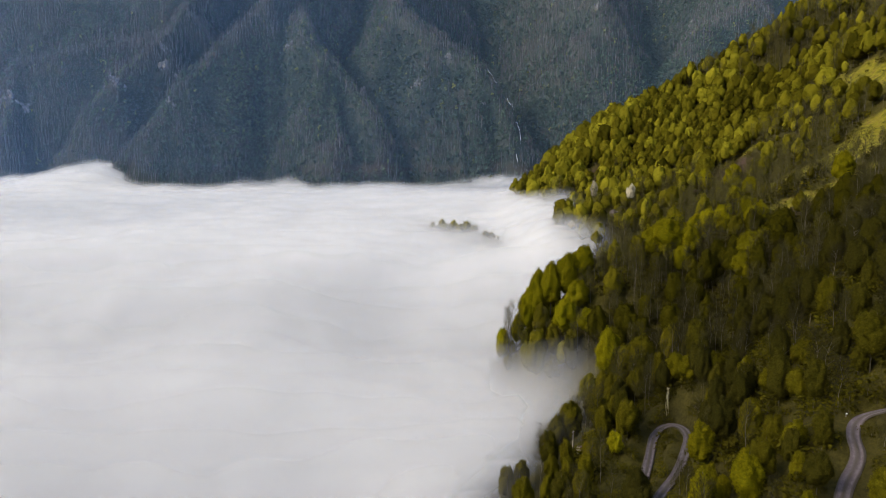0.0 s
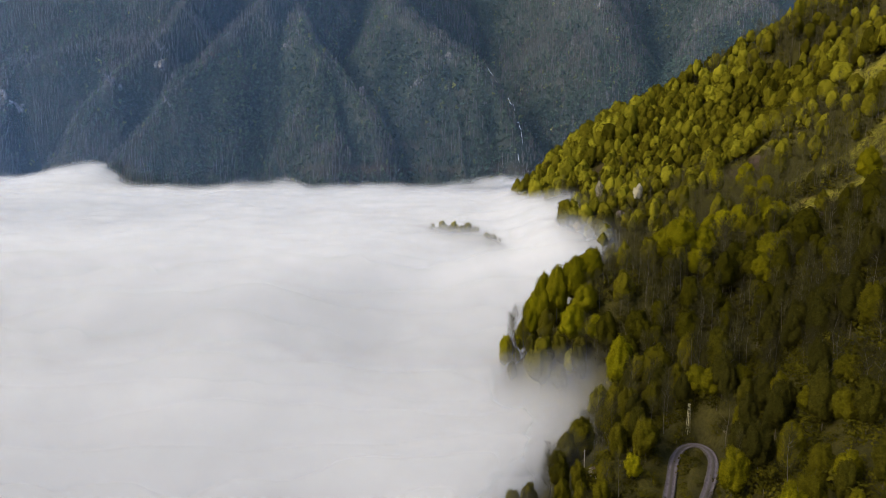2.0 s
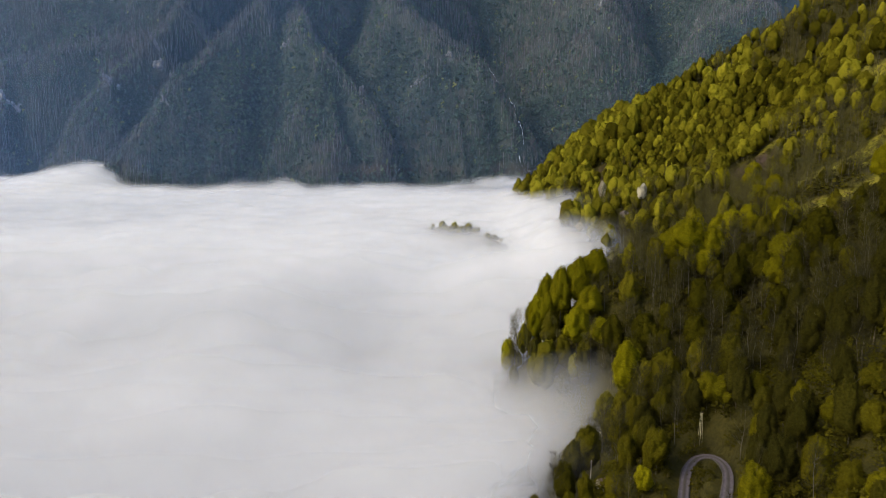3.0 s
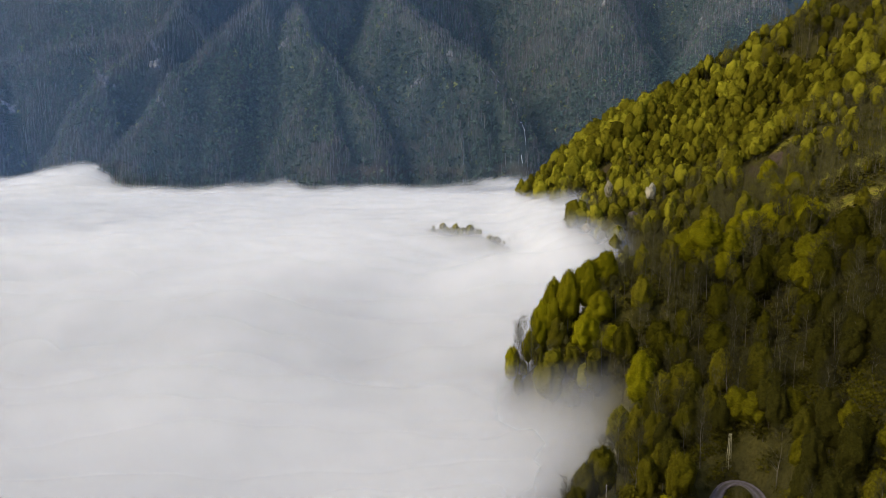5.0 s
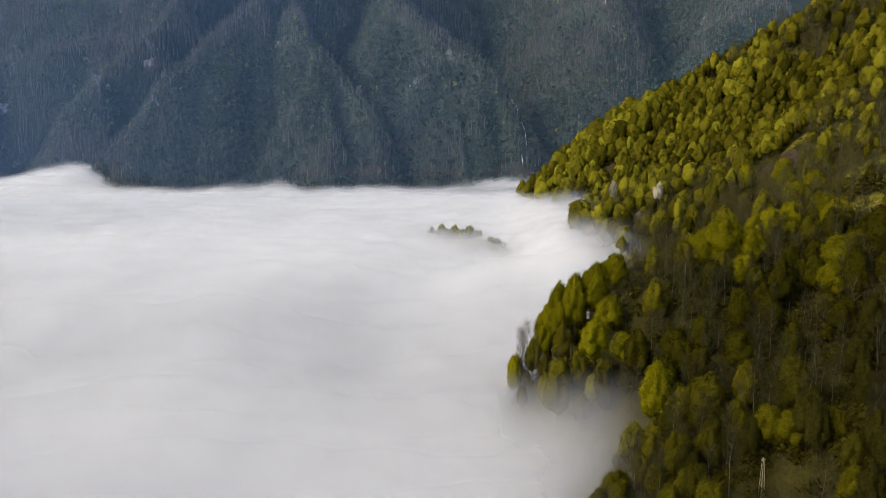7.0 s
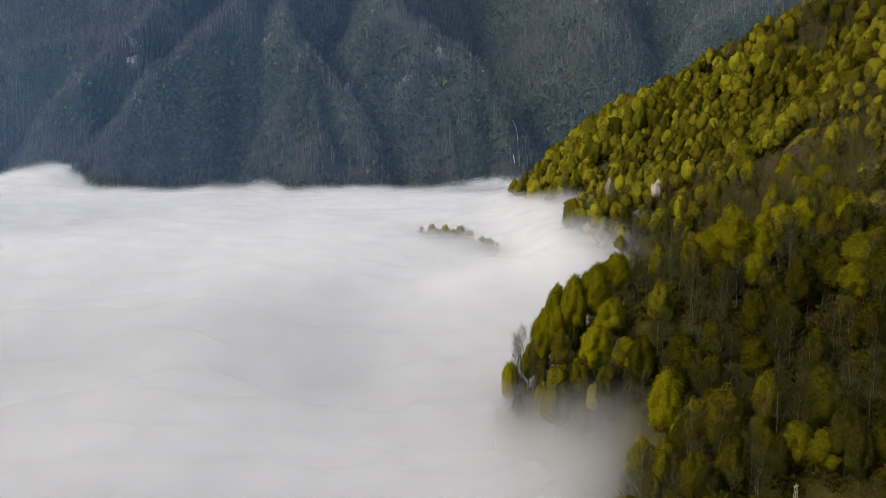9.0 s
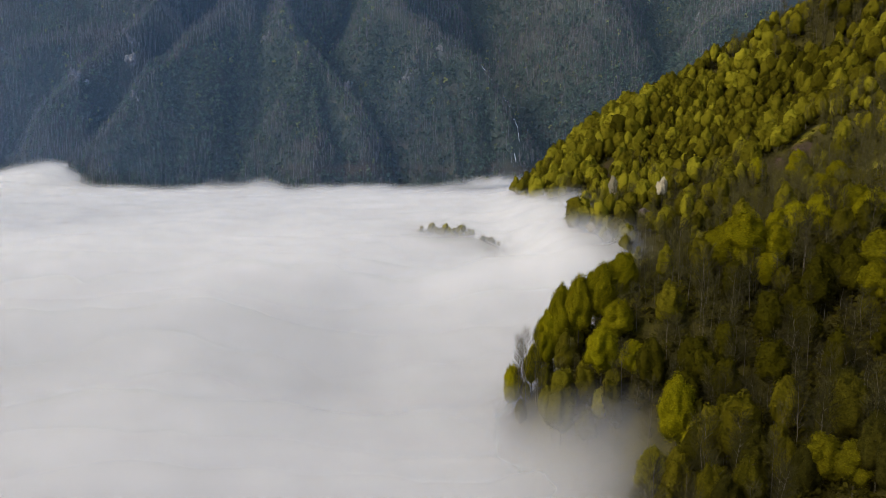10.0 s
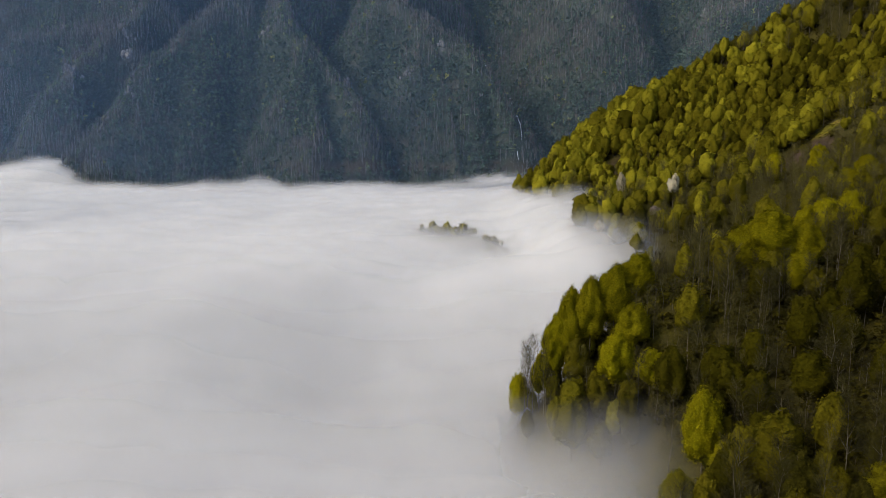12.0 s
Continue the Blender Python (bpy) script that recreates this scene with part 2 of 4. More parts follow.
def crest(x, y, fall, points):
    z = np.full(np.shape(x), -500.0)
    for (x0, y0, z0), (x1, y1, z1) in zip(points, points[1:]):
        dx, dy = x1 - x0, y1 - y0
        t = np.clip(((x - x0) * dx + (y - y0) * dy) / (dx * dx + dy * dy), 0, 1)
        z = np.maximum(z, z0 + (z1 - z0) * t - fall * np.hypot(x - x0 - t * dx, y - y0 - t * dy))
    return z


def far_wall(x, y):
    wx, wy = x + 16 * fbm(x, y, 90, 3), y + 16 * fbm(x, y, 90, 8)
    edge = 1212 + 25 * fbm(x, y, 400, 5, 2)
    z = np.minimum(90 + (wy - edge) * 1.25, 650 + 0.35 * (wy - edge))
    for fall, points in CRESTS:
        z = np.maximum(z, crest(wx, wy, 1.1 * fall, points) - 9)
    z = np.maximum(z, np.minimum((-1000 - x) * 0.6 - 60 + 20 * fbm(x, y, 300, 12), 500))
    return np.minimum(z, 900 + 60 * fbm(x, y, 500, 21))


ISLET = [(85, 525, 108), (50, 556, 125), (41, 566, 127), (31, 587, 114), (22, 604, 133), (8, 618, 130), (-10, 627, 125), (-26, 634, 120), (-90, 660, 40)]


def road_level(x, y, z):
    """Benches cut into the slope for the tracks."""
    for half, points in TRACKS:
        best, level = np.full(np.shape(x), 1e9), z
        for (x0, y0, z0), (x1, y1, z1) in zip(points, points[1:]):
            dx, dy = x1 - x0, y1 - y0
            t = np.clip(((x - x0) * dx + (y - y0) * dy) / (dx * dx + dy * dy), 0, 1)
            d = np.hypot(x - x0 - t * dx, y - y0 - t * dy)
            level = np.where(d < best, z0 + (z1 - z0) * t, level)
            best = np.minimum(best, d)
        k = 1 - step(half + 1.2, half + 6.0, best)
        z = z * (1 - k) + (level - 0.3) * k
    return z


TRACKS = [
    (1.5, [(20, 30, 96), (24, 90, 98), (32, 125, 101.5), (44, 150, 104.5), (52.2, 162.2, 106), (58.6, 171.7, 107.5), (63.3, 182.7, 109), (67.5, 192.3, 110), (71.3, 197.3, 111), (75.4, 198.6, 111.8),
           (77.6, 194.6, 112.6), (76.6, 186.7, 113.2), (71.4, 175.4, 113.5), (64.5, 164, 112.5), (57.9, 155.8, 112), (51, 145, 112.5), (48, 130, 115.5), (51, 108, 121), (58, 90, 126)]),
    (1.45, [(58, 90, 126), (66, 98, 131), (76.2, 112.8, 136.5), (80.3, 116.2, 139), (82.9, 118.8, 141), (84.2, 123.2, 142.5), (86.3, 126.3, 144), (89, 126.6, 146), (94, 123, 149), (106, 112, 155), (126, 92, 161), (142, 55, 166)]),
]


def land(x, y):
    x, y = np.asarray(x, float), np.asarray(y, float)
    near = hill(x + 5 * fbm(x, y, 60, 31, 3), y + 5 * fbm(x, y, 60, 37, 3)) + 2.2 * fbm(x, y, 28, 41, 3)
    near = near + 12 * fbm(x * 0.22 + 0.12 * y, y, 44, 47, 2) * step(420, 480, y) * step(125, 165, near)   # rills that run down the slope
    near = np.maximum(near, crest(x, y, 0.8, ISLET) + 2 * fbm(x, y, 20, 43, 2))
    far = far_wall(x, y) + 6 * fbm(x, y, 60, 51, 4)
    gully = np.abs(fbm(x + 0.25 * y + 20 * fbm(x, y, 120, 57, 2), 0.3 * y, 85, 53, 3))   # gullies and ribs that run down the wall
    far = far + 18 * np.minimum(gully, 0.42) - 5 + 4 * fbm(x, y, 22, 59, 2)
    return road_level(x, y, np.maximum(near, far))


# ---- ground ----


def mesh_of(name, verts, quads, materials, slots=None, attributes=(), smooth=False):
    """A mesh of quads from arrays: vertices (n, 3), corners (m, 4), and values for each vertex."""
    me = bpy.data.meshes.new(name)
    me.vertices.add(len(verts))
    me.vertices.foreach_set("co", np.ascontiguousarray(verts, np.float32).ravel())
    me.loops.add(4 * len(quads))
    me.loops.foreach_set("vertex_index", np.ascontiguousarray(quads, np.int32).ravel())
    me.polygons.add(len(quads))
    me.polygons.foreach_set("loop_start", np.arange(len(quads), dtype=np.int32) * 4)
    if slots is not None:
        me.polygons.foreach_set("material_index", np.ascontiguousarray(slots, np.int32))
    for key, values in attributes:
        me.attributes.new(key, "FLOAT", "POINT").data.foreach_set("value", np.ascontiguousarray(values, np.float32))
    for m in materials:
        me.materials.append(m)
    me.update(calc_edges=True)
    if smooth:
        me.polygons.foreach_set("use_smooth", np.ones(len(quads), bool))
    return me


def sheet(xs, ys):
    gx, gy = np.meshgrid(xs, ys)
    i = np.arange(len(xs) * len(ys)).reshape(len(ys), len(xs))
    quads = np.stack([i[:-1, :-1], i[:-1, 1:], i[1:, 1:], i[1:, :-1]], -1).reshape(-1, 4)
    return gx.ravel(), gy.ravel(), quads


def spacing(*spans):
    """Coordinates from span to span: (from, to, step)."""
    return np.concatenate([np.arange(lo, hi, st) for lo, hi, st in spans])


def spot(x, y, places):
    """Soft round patches: (x, y, radius)."""
    v = np.zeros(np.shape(x))
    for cx, cy, r in places:
        d = np.hypot(x - cx, y - cy) / r + 0.45 * fbm(x, y, r * 0.9, 61, 3)
        v = np.maximum(v, 1 - step(0.75, 1.05, d))
    return v


MEADOWS = [(172, 326, 8), (177, 322, 9), (181, 320, 11), (186, 318, 9), (190, 317, 9), (196, 316, 8), (203, 315, 8), (205, 394, 8), (207, 389, 9), (209, 383, 9), (212, 380, 11), (216, 377, 12), (222, 373, 11), (228, 370, 12), (236, 373, 12), (245, 376, 12), (253, 378, 14), (261, 380, 16), (222, 345, 14), (236, 348, 16), (250, 352, 16), (262, 350, 17), (305, 541, 13), (298, 517, 14), (291, 492, 15), (288, 463, 16), (288, 441, 14), (288, 422, 14), (272, 622, 8), (278, 614, 7), (283, 607, 6), (238, 500, 9)]
BARE = [(212, 483, 23), (165, 690, 12), (171, 314, 8), (179, 307, 7)]
CLIFFS = [(-588, 1170, 12), (-606, 1180, 7), (-786, 1182, 12), (-766, 1190, 10), (-812, 1188, 9), (-560, 1318, 14), (-520, 1220, 12), (-528, 1245, 9), (-449, 1064, 7), (-280, 1185, 8), (-145, 1164, 10), (-48, 1140, 7), (11, 1160, 8), (68, 1098, 5), (506, 1370, 6), (520, 1390, 6), (300, 1287, 8)]


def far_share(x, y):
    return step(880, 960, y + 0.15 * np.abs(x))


def earth_share(x, y, z):
    strip = step(167, 170, z) * (1 - step(181, 186, z)) * far_share(x, y) * step(-260, -200, x) * (1 - step(150, 200, x)) * step(-0.5, 0.1, fbm(x, y, 60, 67, 3))
    return np.maximum(np.maximum(strip * 0.5, spot(x, y, BARE)), 0)


xs = spacing((-4500, -1100, 200), (-1100, -60, 8), (-60, 40, 5), (40, 110, 2), (110, 440, 5), (440, 900, 9), (900, 4600, 200))
ys = spacing((-3000, -100, 150), (-100, 0, 20), (0, 85, 5), (85, 215, 2), (215, 870, 5), (870, 1450, 7), (1450, 1900, 30), (1900, 4600, 200))
gx, gy, quads = sheet(xs, ys)
gz = land(gx, gy)
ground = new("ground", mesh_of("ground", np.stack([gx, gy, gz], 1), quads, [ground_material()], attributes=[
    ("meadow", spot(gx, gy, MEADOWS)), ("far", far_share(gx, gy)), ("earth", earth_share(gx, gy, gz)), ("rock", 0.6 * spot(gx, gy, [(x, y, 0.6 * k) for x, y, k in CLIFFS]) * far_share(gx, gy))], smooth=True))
tagged(ground, "steep valley slopes of dark soil, grass and rock", "ground", kind="structure")


def gravel():
    m, nodes, links, bsdf = nodes_of("gravel")
    base = ramp(nodes, links, noise_of(nodes, links, 0.7, 7, 0.75), [(0.32, (0.03, 0.023, 0.027)), (0.5, (0.054, 0.043, 0.05)), (0.68, (0.08, 0.066, 0.074))])
    worn = nodes.new("ShaderNodeMath")
    worn.operation, worn.use_clamp = "MULTIPLY", True
    links.new(attribute(nodes, "verge"), worn.inputs[0])
    links.new(ramp(nodes, links, noise_of(nodes, links, 0.35, 5, 0.7), [(0.35, (0.55, 0.55, 0.55)), (0.55, (1.0, 1.0, 1.0))]), worn.inputs[1])
    col = mix(nodes, links, worn.outputs[0], base, (0.022, 0.018, 0.009))
    links.new(col, bsdf.inputs["Base Color"])
    bsdf.inputs["Roughness"].default_value = 0.95
    bump(nodes, links, bsdf, noise_of(nodes, links, 3.0, 6, 0.7), 0.8, 0.15)
    return m


def smooth_line(points, n):
    """A rounded line through the points, cut into n even steps."""
    p = np.array(points, float)
    for _ in range(3):
        q = 0.75 * p[:-1] + 0.25 * p[1:]
        r = 0.25 * p[:-1] + 0.75 * p[1:]
        p = np.concatenate([p[:1], np.stack([q, r], 1).reshape(-1, 3), p[-1:]])
    s = np.concatenate([[0], np.cumsum(np.linalg.norm(np.diff(p, axis=0), axis=1))])
    at = np.linspace(0, s[-1], n)
    return np.stack([np.interp(at, s, p[:, k]) for k in range(3)], 1)


ACROSS = [(-1.0, -0.3, 1), (-0.88, 0.06, 0.85), (-0.72, 0.03, 0.25), (-0.55, -0.06, 0), (-0.38, -0.05, 0.05), (-0.2, 0.06, 0.75), (0.0, 0.09, 0.95), (0.2, 0.06, 0.7), (0.38, -0.05, 0.05), (0.55, -0.06, 0), (0.72, 0.03, 0.25), (0.88, 0.06, 0.85), (1.0, -0.3, 1)]


def track(name, half, points, label):
    """A gravel track with two worn ruts and a low crown between them."""
    line = smooth_line(points, 150)
    way = np.gradient(line[:, :2], axis=0)
    way /= np.linalg.norm(way, axis=1)[:, None]
    side = np.stack([way[:, 1], -way[:, 0]], 1)
    verts, verge = [], []
    for u, lift, edge in ACROSS:
        wide = half * u * (1 + 0.22 * fbm(line[:, 0], line[:, 1], 6, int(10 * u) + 80, 2))
        verts.append(np.column_stack([line[:, :2] + side * wide[:, None], line[:, 2] + 0.12 + lift]))
        verge.append(np.full(len(line), float(edge)))
    n, k = len(line), len(ACROSS)
    i = np.arange(n * k).reshape(k, n)
    q = np.stack([i[:-1, :-1], i[1:, :-1], i[1:, 1:], i[:-1, 1:]], -1).reshape(-1, 4)
    ob = new(name, mesh_of(name, np.concatenate(verts), q, [road_mat], attributes=[("verge", np.concatenate(verge))], smooth=True))
    return tagged(ob, label, "road", kind="structure")


road_mat = gravel()
track("road_1", TRACKS[0][0] - 0.05, TRACKS[0][1], "grey gravel track turning in a tight hairpin")
track("road_2", TRACKS[1][0] - 0.1, TRACKS[1][1], "grey gravel track with two worn wheel ruts")

# ---- fog ----


def fog_top(x, y):
    z = np.interp(y, (-900, 0, 150, 200, 240, 300, 340, 400, 450, 500, 560, 620, 700, 760, 900, 1000, 1100), (66, 72, 84, 92, 98, 100, 99, 122, 134, 137, 137, 138, 145, 152, 153, 158, 165))
    z = z + (28 + 9 * fbm(x, y, 70, 89, 2)) * np.exp(-(((x + 545) / np.where(x < -545, 115, 66)) ** 2 + ((y - 990) / 95) ** 2)) + 18 * np.exp(-(((x - 90) / 80) ** 2 + ((y - 1030) / 70) ** 2))
    z = z + 14 * np.exp(-(((x - 100) / 45) ** 2 + ((y - 430) / 60) ** 2)) - 3 * np.exp(-(((x - 35) / 30) ** 2 + ((y - 335) / 30) ** 2))
    z = z + 11 * np.exp(-(((x - 88) / 26) ** 2 + ((y - 515) / 50) ** 2)) + 16 * np.exp(-(((x - 115) / 42) ** 2 + ((y - 640) / 65) ** 2))
    z = z + 6 * np.exp(-(((x - 60) / 35) ** 2 + ((y - 265) / 32) ** 2)) + 2 * np.exp(-(((x - 28) / 50) ** 2 + ((y - 590) / 50) ** 2))
    z = z + (10 * fbm(x, y, 150, 79, 3) + 5 * fbm(x, y, 60, 83, 2)) * step(800, 1010, y) - 6 * np.exp(-(((x - 25) / 45) ** 2 + ((y - 470) / 30) ** 2))
    z = z + 7 * step(380, 420, y) * (1 - step(760, 840, y)) * step(40, 90, x) + 6 * np.exp(-(((x - 5) / 60) ** 2 + ((y - 556) / 20) ** 2)) - 7 * np.exp(-(((x - 5) / 55) ** 2 + ((y - 590) / 32) ** 2)) + 9 * np.exp(-(((x - 32) / 34) ** 2 + ((y - 445) / 32) ** 2)) - 6 * np.exp(-(((x - 40) / 40) ** 2 + ((y - 515) / 22) ** 2))
    z = z + 6 * fbm(x, y, 130, 73, 2) * (1 - step(-60, 30, x)) * step(100, 250, y) * (1 - step(650, 800, y))
    z = z + 9 * np.exp(-((y - 200) / 62) ** 2) * step(-60, 25, x)
    z = z - 4 * np.exp(-(((x + 14) / 16) ** 2 + ((y - 626) / 22) ** 2)) - 3 * np.exp(-(((x - 46) / 14) ** 2 + ((y - 556) / 16) ** 2)) + 5 * np.exp(-(((x - 66) / 20) ** 2 + ((y - 300) / 22) ** 2))
    return z + 6 * fbm(x, y, 170, 71, 4) * step(0, 300, y) + 4 * fbm(x, y, 330, 75, 2)


# The body of the fog is one deep sheet; over it lie veils that slant up and away like shingles, each thin at its top and thicker below.
fx = spacing((-4500, -1000, 150), (-1000, -100, 9), (-100, 260, 7), (260, 600, 30))
fy = spacing((-900, 0, 75), (0, 700, 9), (700, 1160, 9))
vx, vy, fq = sheet(fx, fy)
z = fog_top(vx, vy) - np.interp(vy, (60, 135, 300, 700, 1000), (6, 34, 36, 26, 20))
clear = step(0, 16, z - land(vx, vy) + 4 * fbm(vx, vy, 34, 201, 3))
body = clear * (0.95 - 0.2 * fbm(vx, vy, 260, 97, 3) * (1 - step(400, 600, vy)) - 0.1 * (1 - step(150, 420, vy)))
verts, quads, density, core = [np.stack([vx, vy, z], 1)], [fq[body[fq].max(1) > 0.002]], [0 * vx], [body]
made, LEAN_BACK = len(vx), math.tan(radians(38))
for n, y0 in enumerate(spacing((130, 420, 21), (420, 760, 29), (760, 1130, 38))):
    reach = 0.74 * y0 + 60
    vx, fall, fq = sheet(np.arange(-reach, min(reach, 270), 6.0 + y0 / 200), np.linspace(14, -48, 18))
    z = fog_top(vx, np.full(len(vx), y0)) + fall
    vy = y0 + fall / LEAN_BACK
    depth = fog_top(vx, vy) - z + np.interp(y0, (400, 800), (5, 3)) * fbm(vx + 37 * n, 2 * z, 45, 301 + n, 3)
    veil = step(-6, np.interp(y0, (130, 420, 760, 1000), (30, 24, 15, 10)), depth + 4 * fbm(vx, vy, 110, 100, 3))
    veil = veil * step(-2, np.interp(y0, (300, 420), (30, 14)), z - land(vx, vy) + 3 * fbm(vx, z, 25, 401 + n, 2)) * step(0, 2, np.arange(len(vx)) // (len(vx) // 18))
    veil = np.clip(1.02 * veil - 0.02, 0, 1) * np.interp(y0, (130, 290, 400), (0.5, 0.55, 1))
    verts.append(np.stack([vx, vy, z], 1))
    quads.append(fq[veil[fq].max(1) > 0.0] + made)
    density.append(veil)
    core.append(0 * veil)
    made += len(vx)
fog = new("fog", mesh_of("fog", np.concatenate(verts), np.concatenate(quads), [fog_material()], attributes=[("veil", np.concatenate(density)), ("core", np.concatenate(core))], smooth=True))
tagged(fog, "white fog filling the valley between the slopes", "fog", kind="stuff")

# Thin blue haze before the far wall, added as one tinted, half-clear sheet.
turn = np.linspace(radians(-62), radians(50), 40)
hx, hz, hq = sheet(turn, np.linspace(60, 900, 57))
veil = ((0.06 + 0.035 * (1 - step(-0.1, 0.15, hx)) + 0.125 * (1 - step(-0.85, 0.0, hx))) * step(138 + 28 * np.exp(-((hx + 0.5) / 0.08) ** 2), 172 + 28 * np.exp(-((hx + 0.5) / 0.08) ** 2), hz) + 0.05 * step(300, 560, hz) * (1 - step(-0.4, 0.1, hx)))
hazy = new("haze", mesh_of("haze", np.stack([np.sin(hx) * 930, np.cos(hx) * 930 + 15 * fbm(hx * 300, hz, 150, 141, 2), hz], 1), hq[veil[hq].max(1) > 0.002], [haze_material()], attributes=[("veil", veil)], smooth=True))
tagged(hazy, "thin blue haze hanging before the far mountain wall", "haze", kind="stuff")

# ---- trees ----
rng = np.random.default_rng(7)


def leaves(at, facing, size, squash=1.0):
    """Quads of about that size at the places given, square to the directions given."""
    n = len(at)
    facing = facing / np.linalg.norm(facing, axis=1)[:, None]
    spin = rng.normal(size=(n, 3))
    u = np.cross(facing, spin)
    u /= np.linalg.norm(u, axis=1)[:, None]
    v = np.cross(facing, u)
    s = (size * rng.uniform(0.6, 1.35, n))[:, None]
    t = s * rng.uniform(0.55, 1.0, n)[:, None] * squash
    return np.stack([at - u * s * 0.5 - v * t * 0.2, at - v * t * 0.55, at + u * s * 0.5 + v * t * 0.15, at + v * t * 0.55], 1)


def tube(p, q, r0, r1, sides=5):
    """A tapered limb from p to q as quads."""
    p, q = np.array(p, float), np.array(q, float)
    w = (q - p) / np.linalg.norm(q - p)
    u = np.cross(w, (0.3, 1, 0.2) if abs(w[1]) < 0.9 else (1, 0, 0))
    u /= np.linalg.norm(u)
    v = np.cross(w, u)
    a = np.arange(sides + 1) * 2 * np.pi / sides
    ring = np.cos(a)[:, None] * u + np.sin(a)[:, None] * v
    lo, hi = p + ring * r0, q + ring * r1
    return np.stack([lo[:-1], lo[1:], hi[1:], hi[:-1]], 1)


def trunk(height, radius, limbs, lean=0.02, stout=1.0):
    """A tapered trunk in three lengths, with limbs."""
    bend = [np.array((rng.normal() * lean * height * k, rng.normal() * lean * height * k, height * k)) for k in (-0.06, 0.3, 0.62, 0.92)]
    wide = (height * 0.0075 + 0.06) * stout
    parts = [tube(bend[i], bend[i + 1], wide * (1 - 0.3 * i), wide * (0.7 - 0.3 * i) + 0.02) for i in range(3)]
    for _ in range(limbs):
        k, a = rng.uniform(0.3, 0.85), rng.uniform(0, 2 * np.pi)
        base = np.array((0, 0, height * k))
        reach = radius * rng.uniform(0.5, 0.9) * (1.15 - 0.6 * k)
        parts.append(tube(base, base + (np.cos(a) * reach, np.sin(a) * reach, reach * rng.uniform(0.7, 1.4)), (0.05 + 0.003 * height) * stout, 0.025, 3))
    return np.concatenate(parts)


def ball_of_quads(n):
    """A unit ball of 6 n n quads, without poles."""
    k = np.tan(np.linspace(-np.pi / 4, np.pi / 4, n + 1))
    out = []
    for axis in range(3):
        for sign in (-1, 1):
            for i in range(n):
                for j in range(n):
                    c = [(k[i], k[j]), (k[i + 1], k[j]), (k[i + 1], k[j + 1]), (k[i], k[j + 1])]
                    out.append([np.roll((sign, u, v), axis) for u, v in (c[::-1] if sign < 0 else c)])
    q = np.array(out, float)
    return q / np.linalg.norm(q, axis=2)[:, :, None]


def leafy_crown(height, radius, count, size, lobes=16, core=4, low=0.15, wild=0.5, swell=(0.26, 0.4)):
    """A tall, uneven dome that swells into rounded boughs, with a coat of leaves that face outwards."""
    k = 1 - 2 * (np.arange(lobes) + rng.uniform(0.2, 0.8, lobes)) / lobes
    a = np.arange(lobes) * 2.4 + rng.uniform(-0.6, 0.6, lobes)
    c = np.stack([np.cos(a) * np.sqrt(1 - k * k), np.sin(a) * np.sqrt(1 - k * k), k], 1) * rng.uniform(0.54, 0.78, lobes)[:, None]
    r = rng.uniform(*swell, lobes)
    lean = rng.normal(size=2) * 0.1 * radius
    tall = height * (1 - low) * 0.5

    def outer(u):
        """How far the boughs reach along each direction, and which way their skin faces there."""
        along = u @ c.T
        room = r ** 2 - (c ** 2).sum(1) + along ** 2
        far = np.where(room > 0, along + np.sqrt(np.maximum(room, 0)), 0)
        t = np.maximum(far.max(1), 0.5)
        facing = u * t[:, None] - c[far.argmax(1)] * (far.max(1) > 0.5)[:, None]
        return t, facing / np.linalg.norm(facing, axis=1)[:, None]

    def place(p):
        """From the unit ball to the crown, narrower towards the top."""
        taper = np.clip(1.08 - 0.16 * p[:, 2:], 0.7, 1.2)
        up = p[:, 2] + 1
        return np.column_stack([p[:, :2] * taper * radius + lean * up[:, None] * 0.5, height * low + p[:, 2] * tall + tall])

    ball = ball_of_quads(core).reshape(-1, 3)
    hull = place(ball * (outer(ball)[0] * 0.89)[:, None]).reshape(-1, 4, 3)
    d = rng.normal(size=(count, 3)) + (0, 0, 0.25)
    d /= np.linalg.norm(d, axis=1)[:, None]
    t, facing = outer(d)
    at = place(d * (t * rng.uniform(0.87, 1.015, count))[:, None])
    return np.concatenate([hull, leaves(at, facing + rng.normal(size=(count, 3)) * wild + (0, 0, 0.1), size)])


def leaf_clump(height, radius, count, size, low=0.1, wild=0.5):
    """A loose clump of leaf sprays that face up and outwards, for bushes and for trees far away."""
    d = rng.normal(size=(count, 3)) + (0, 0, 0.4)
    d /= np.linalg.norm(d, axis=1)[:, None]
    at = d * rng.uniform(0.55, 1.05, count)[:, None] * (radius, radius, height * (1 - low) * 0.5) + (0, 0, height * (1 + low) * 0.5)
    return leaves(at, d * 0.8 + (0, 0, 0.5) + rng.normal(size=(count, 3)) * wild, size)


def dome_crown(height, radius, sides=5):
    """A small closed crown with an uneven outline, for trees far away."""
    levels = ((0.15, 0.7), (0.45, 1.0), (0.78, 0.72), (1.0, 0.15))
    a = np.arange(sides) * 2 * np.pi / sides + rng.uniform(0, 1)
    rings = []
    for k, w in levels:
        rr = radius * w * rng.uniform(0.75, 1.25, sides)
        rings.append(np.stack([np.cos(a) * rr, np.sin(a) * rr, height * (k + rng.uniform(-0.06, 0.06, sides))], 1))
    return np.concatenate([np.stack([lo, np.roll(lo, -1, 0), np.roll(hi, -1, 0), hi], 1) for lo, hi in zip(rings, rings[1:])])


